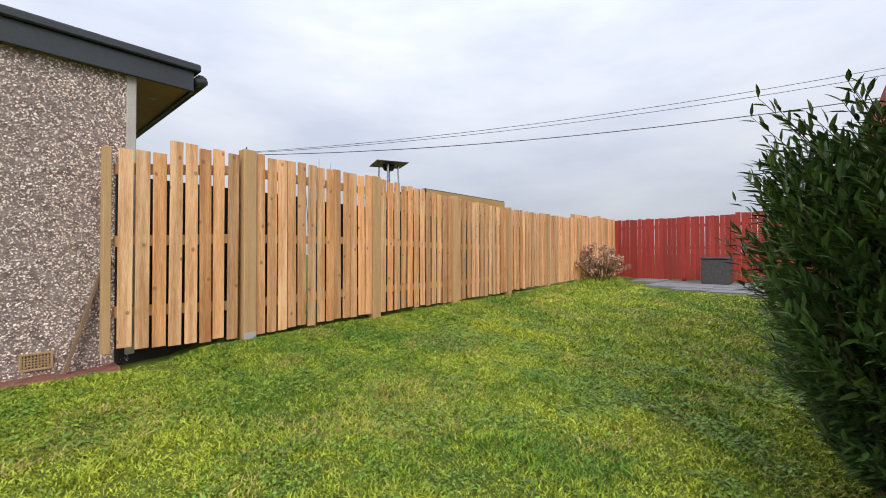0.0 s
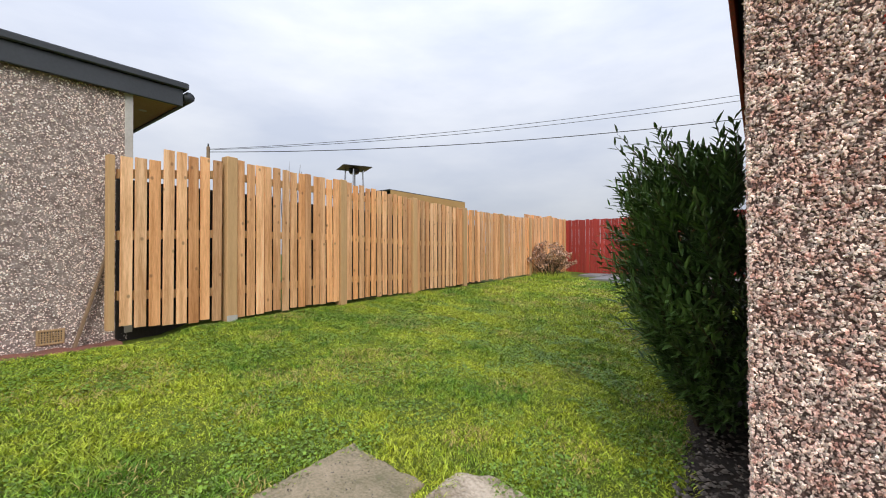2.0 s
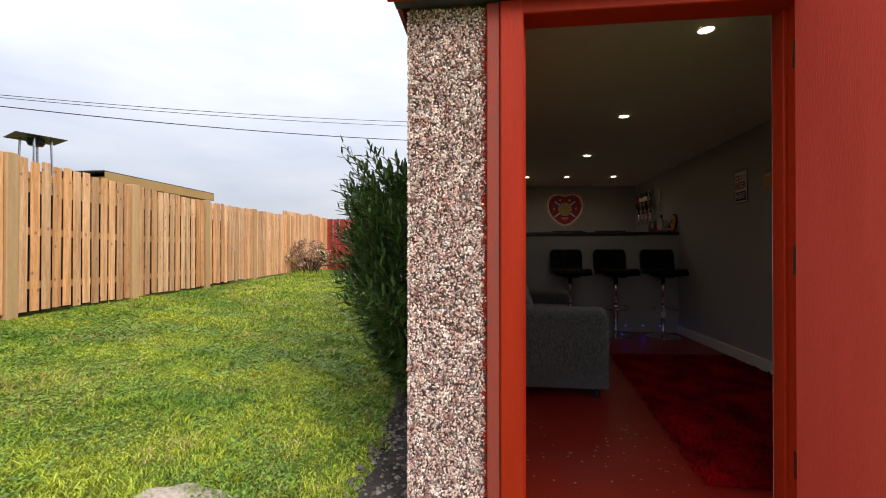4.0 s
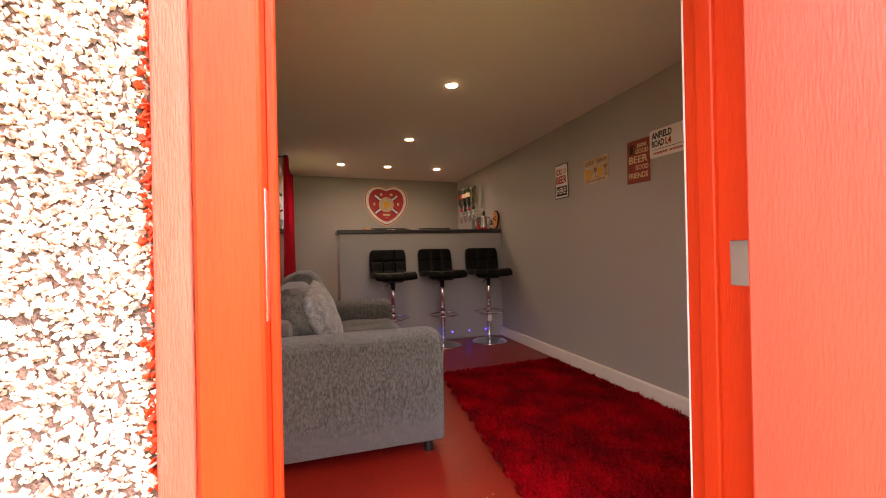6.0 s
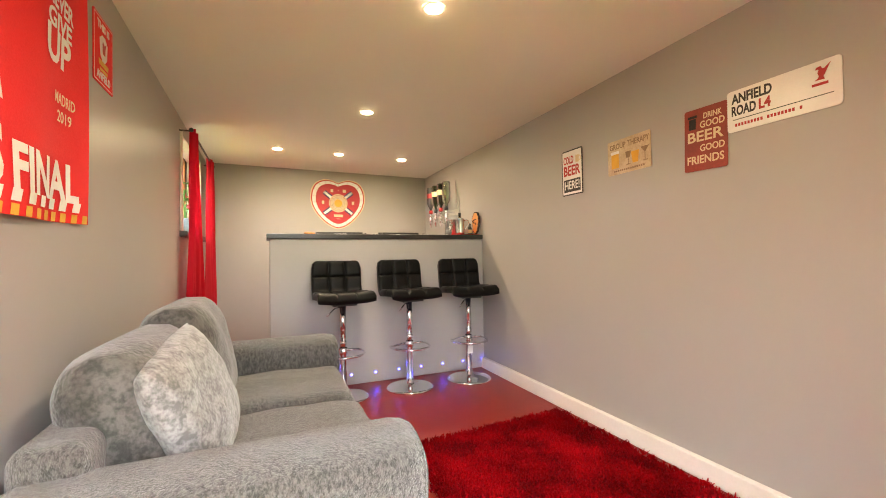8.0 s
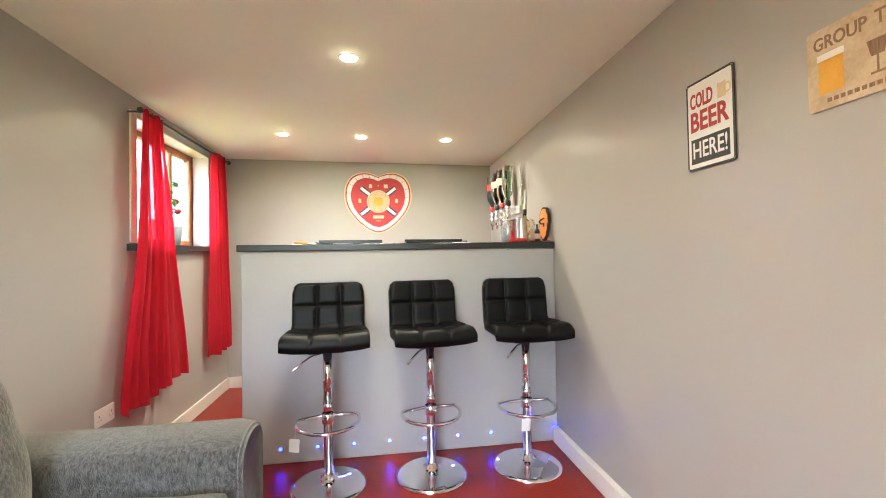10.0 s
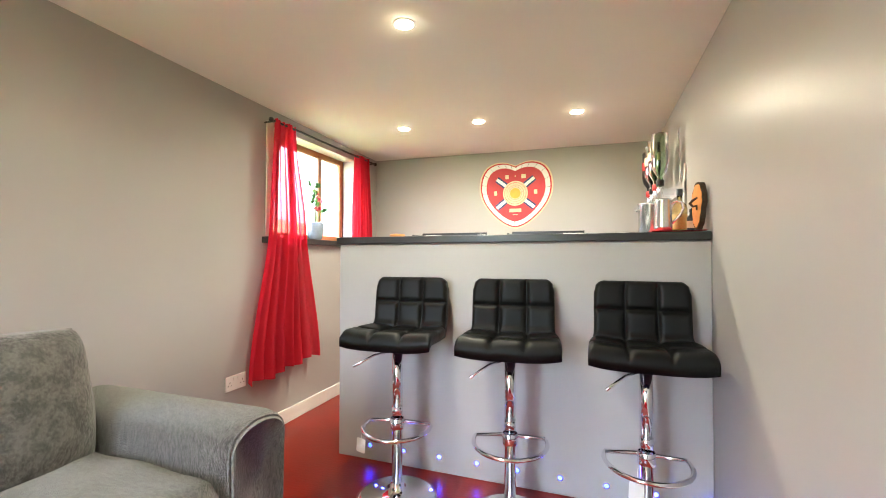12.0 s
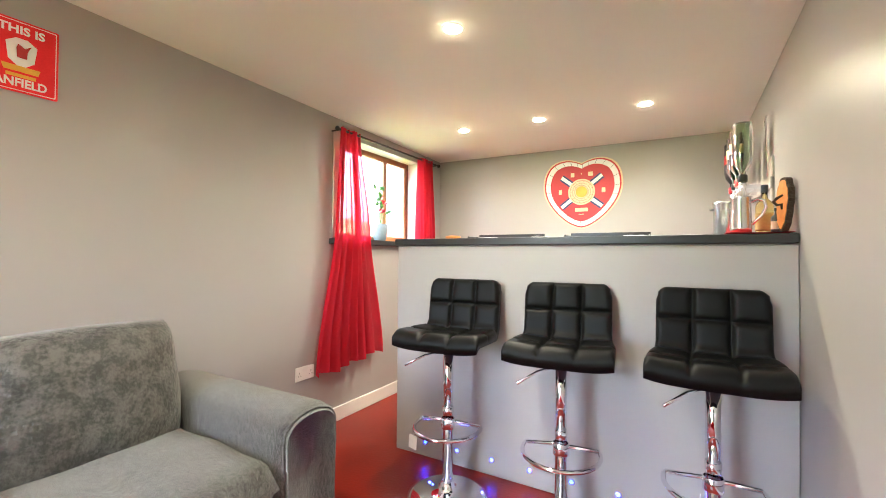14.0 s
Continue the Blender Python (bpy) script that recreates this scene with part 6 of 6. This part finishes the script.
# ---- plants ----
def leaf_points(p, d, up, length, width, fold):
    """Six points of a pointed leaf from p along d."""
    s = d.cross(up).normalized()
    n = s.cross(d).normalized()
    return [p, p + d * length * 0.35 + s * width + n * fold, p + d * length * 0.38, p + d * length * 0.35 - s * width + n * fold, p + d * length * 0.72 + s * width * 0.7 + n * fold * 0.6,
            p + d * length * 0.72 - s * width * 0.7 + n * fold * 0.6, p + d * length - n * fold * 0.6, p + d * length * 0.74]


LEAF_FACES = ((0, 2, 1), (0, 3, 2), (1, 2, 7, 4), (2, 3, 5, 7), (4, 7, 6), (7, 5, 6))


def laurel():
    bush = thing("laurel_bush", (-0.78, 1.25, 0.06), "dense dark green laurel bush against the shed wall", "bush")
    rg = random.Random(11)
    base = Vector((-0.70, 1.25, 0.03))
    c = Vector((-0.74, 1.32, 0.80))
    heights = (0.10, 0.30, 0.54, 0.80, 1.10, 1.30, 1.46, 1.60)
    reach = (0.20, 0.36, 0.50, 0.55, 0.57, 0.55, 0.40, 0.18)
    verts, faces = [], []
    stems = bmesh.new()
    limbs = []
    for k in range(9):
        a = rg.uniform(0, 6.28)
        tip = c + Vector((0.24 * math.cos(a), 0.55 * math.sin(a), rg.uniform(-0.2, 0.45)))
        tip.x = min(tip.x, -0.50)
        midp = base.lerp(tip, 0.5) + Vector((rg.uniform(-0.05, 0.05), rg.uniform(-0.08, 0.08), 0.08))
        part("limb", tube([base + Vector((rg.uniform(-0.06, 0.06), rg.uniform(-0.12, 0.12), 0)), midp, tip], [0.016, 0.011, 0.005], 6), TWIG, bush)
        limbs.append((base, midp, tip))
    for k in range(1250):
        # shoots grow outwards and up from a crown that is narrow at its foot and widest at head height
        z = 0.12 + 1.33 * rg.random() ** 0.9
        out = float(np.interp(z, heights, reach))
        ang = rg.uniform(0, math.pi)
        lump = 1 + 0.38 * noise.noise((math.cos(ang) * 2.2, z * 2.4, 4.0))
        k_in = rg.random() ** 0.45
        half = 0.52 + 0.24 * smooth01(0.1, 0.8, z) - 0.30 * smooth01(1.1, 1.6, z)
        q = Vector((-math.sin(ang), math.cos(ang), (z - 0.85) / 0.9))
        p = Vector((-0.48 - out * lump * math.sin(ang) * k_in, 1.36 + half * lump * math.cos(ang) * k_in, z))
        d = Vector((q.x * 0.9, q.y * 0.7, max(q.z, -0.3) * 0.7 + 0.62)).normalized()
        n = rg.randint(8, 14)
        L = rg.uniform(0.10, 0.19) * (1.9 if rg.random() < 0.16 else 1) * (1.25 if q.z > 0.55 else 1)
        curve = Vector((rg.uniform(-0.3, 0.3), rg.uniform(-0.3, 0.3), 0.25))
        pts = []
        for i in range(n):
            u = i / n
            pos = p + d * L * u + curve * (0.05 * u * u)
            if pos.x > -0.47:
                pos.x = -0.47
            pts.append(pos)
            a = i * 2.4 + k
            side = d.orthogonal().normalized()
            side = Matrix.Rotation(a, 3, d) @ side
            ld = (d * rg.uniform(0.6, 1.2) + side * rg.uniform(0.5, 0.85)).normalized()
            ll = rg.uniform(0.065, 0.115) * (1.0 - 0.35 * u)
            if pos.x + ld.x * ll > -0.462:
                ld.x = -abs(ld.x)
            j = len(verts)
            verts += leaf_points(pos, ld, Vector((rg.uniform(-0.3, 0.3), rg.uniform(-0.3, 0.3), 1)), ll, ll * rg.uniform(0.105, 0.150), ll * 0.06)
            faces += [tuple(j + v for v in f) for f in LEAF_FACES]
        if k % 4 == 0 or q.z > 0.5:
            tube([pts[0], pts[len(pts) // 2], pts[-1]], [0.0032, 0.0025, 0.0012], 4, stems)
    tagged(part("shoots", stems, TWIG, bush), kind="stuff")
    me = mesh_from("crown", [tuple(v - ORIGIN[bush]) for v in verts], faces, LEAF)
    cr = new("crown", me)
    cr.parent = bush
    tagged(cr, "narrow pointed glossy leaves")


laurel()


def hydrangea():
    b = thing("dried_hydrangea", (-4.48, 8.0, 0.42), "dried brown hydrangea clump at the foot of the fence", "shrub")
    rg = random.Random(8)
    verts, faces, gv, gf = [], [], [], []
    for k in range(100):
        a, r = rg.uniform(0, 6.28), rg.random() ** 0.6
        tip = Vector((-4.52 + 0.66 * r * math.cos(a), 8.0 + 0.68 * r * math.sin(a), 0.44 + rg.uniform(0.30, 0.86) * (1.1 - 0.5 * r)))
        part("stem", tube([(-4.42 + 0.1 * r * math.cos(a), 8.0 + 0.1 * r * math.sin(a), 0.38), tuple(tip)], [0.005, 0.003], 4), TWIG, b)
        for q in range(34):
            d = Vector((rg.gauss(0, 1), rg.gauss(0, 1), rg.gauss(0.2, 0.8))).normalized()
            j = len(verts)
            verts += leaf_points(tip + d * 0.03, d, Vector((rg.random(), rg.random(), 1)), 0.052, 0.016, 0.004)
            faces += [tuple(j + v for v in f) for f in LEAF_FACES]
    for k in range(420):
        a, r = rg.uniform(0, 6.28), rg.random() ** 0.5
        p = Vector((-4.36 + 0.45 * r * math.cos(a), 7.9 + 0.8 * r * math.sin(a), ground_z(-4.36, 7.9) - 0.02))
        d = Vector((rg.gauss(0, 0.4), rg.gauss(0, 0.4), 1)).normalized()
        j = len(gv)
        gv += leaf_points(p, d, Vector((1, 0, 0.2)), rg.uniform(0.08, 0.22), 0.008, 0.003)
        gf += [tuple(j + v for v in f) for f in LEAF_FACES]
    for nm, v, f, mt in (("flower_heads", verts, faces, DRYFLOWER), ("green_growth", gv, gf, BLADE)):
        ob = new(nm, mesh_from(nm, [tuple(x - ORIGIN[b]) for x in v], f, mt))
        ob.parent = b


hydrangea()


def lawn_spots(count, area, seed, bias):
    """Places on the open lawn, clear of stones, soil, patio and house."""
    rg = np.random.default_rng(seed)
    x0, x1, y0, y1 = area
    x, y = rg.uniform(x0, x1, count), y0 + (y1 - y0) * rg.random(count) ** bias
    e = 0.09 * rg.random(count) ** 2
    slab = (-1.84 + e < x) & (x < -1.40 - e) & (-1.2 < y) & (y < -0.36 - e)
    stone = (-1.38 + e < x) & (x < -0.86 - e) & (-0.9 < y) & (y < -0.15 - e - 0.25 * np.maximum(0, np.abs(x + 1.12) - 0.14))
    soil = x > -0.58 - 0.1 * np.exp(-((y - 1.1) / 0.7) ** 2) - 0.05 * rg.random(count)
    edge = np.where(y > -0.6, FA.x + FD.x / FD.y * (y - FA.y) + 0.03, HX + 0.16)
    ok = ~(slab | stone | soil | (x < edge) | ((y > 7.7) & (x > -3.6)))
    x, y = x[ok], y[ok]
    z = np.array([ground_z(a, b) for a, b in zip(x, y)])
    return rg, x, y, z


def field(x, y, f, seed):
    return np.array([noise.noise((a * f, b * f, seed)) for a, b in zip(x, y)])


def tufts(name, corners, faces_each, material, label):
    """One mesh from an array of blades, each with as many corners."""
    n, k = corners.shape[0], corners.shape[1]
    faces = [tuple(i * k + q for q in f) for i in range(n) for f in faces_each]
    return tagged(new(name, mesh_from(name, corners.reshape(-1, 3).tolist(), faces, material)), label, "grass", kind="stuff")


def grass(name, count, area, heights, material, seed, bias=1.0, dry=False):
    """Single blades, leaning and of uneven length, over a stretch of the lawn."""
    rg, x, y, z = lawn_spots(count, area, seed, bias)
    if dry:
        ok = field(x, y, 1.7, 2) + 0.5 * field(x, y, 4.3, 9) > 0.10 + 0.26 * rg.random(len(x))
        x, y, z = x[ok], y[ok], z[ok]
    n = len(x)
    clump = 0.5 + 0.9 * np.maximum(0, 0.5 + field(x, y, 3.1, 7) + 0.6 * field(x, y, 11.0, 3))
    h = rg.uniform(*heights, n) * clump
    a, lean, b = rg.uniform(0, 6.283, n), rg.uniform(0.3, 1.7, n), rg.uniform(0, 6.283, n)
    w = rg.uniform(0.0018, 0.0038, n) * (1 + 0.25 * np.maximum(0, y))
    dx, dy, wx, wy = np.cos(a) * h * lean, np.sin(a) * h * lean, np.cos(b) * w, np.sin(b) * w
    z = z - 0.004
    c = np.stack([np.stack(p, 1) for p in ((x - wx, y - wy, z), (x + wx, y + wy, z), (x + dx * 0.35 + wx * 0.8, y + dy * 0.35 + wy * 0.8, z + h * 0.62),
                                           (x + dx * 0.35 - wx * 0.8, y + dy * 0.35 - wy * 0.8, z + h * 0.62), (x + dx, y + dy, z + h))], 1)
    return tufts(name, c, ((0, 1, 2, 3), (3, 2, 4)), material, "short lawn grass, blades leaning every way")


def clover(name, count, area, seed):
    """Small round-leaved weeds in patches between the blades."""
    rg, x, y, z = lawn_spots(count, area, seed, 1.0)
    ok = field(x, y, 2.3, 5) + 0.5 * field(x, y, 7.0, 1) > 0.02 + 0.2 * rg.random(len(x))
    x, y, z = x[ok], y[ok], z[ok]
    n = len(x)
    r, t, up = rg.uniform(0.004, 0.009, n) * (1 + 0.15 * np.maximum(0, y)), rg.uniform(0, 6.283, n), rg.uniform(0.008, 0.024, n)
    tilt = rg.uniform(-0.5, 0.5, (2, n))
    c = []
    for q, s in ((0, 1), (1.1, 0.85), (2.1, 0.9), (3.14, 0.7), (4.2, 0.9), (5.2, 0.85)):
        ox, oy = r * s * np.cos(t + q), r * s * np.sin(t + q)
        c.append(np.stack((x + ox, y + oy, z + up + ox * tilt[0] + oy * tilt[1]), 1))
    return tufts(name, np.stack(c, 1), ((0, 1, 2, 3, 4, 5),), CLOVER, "small round-leaved weeds in the lawn")


grass("grass_near", 330000, (-4.3, -0.6, -1.6, 2.6), (0.010, 0.027), BLADE, 31, bias=1.1)
grass("grass_far", 80000, (-5.0, -0.6, 2.2, 8.6), (0.020, 0.042), BLADE, 32, bias=1.5)
grass("grass_dry", 150000, (-4.5, -0.7, -1.6, 7.5), (0.012, 0.032), DRYBLADE, 33, 1.4, dry=True)
clover("lawn_weeds", 90000, (-4.3, -0.6, -1.6, 3.0), 34)
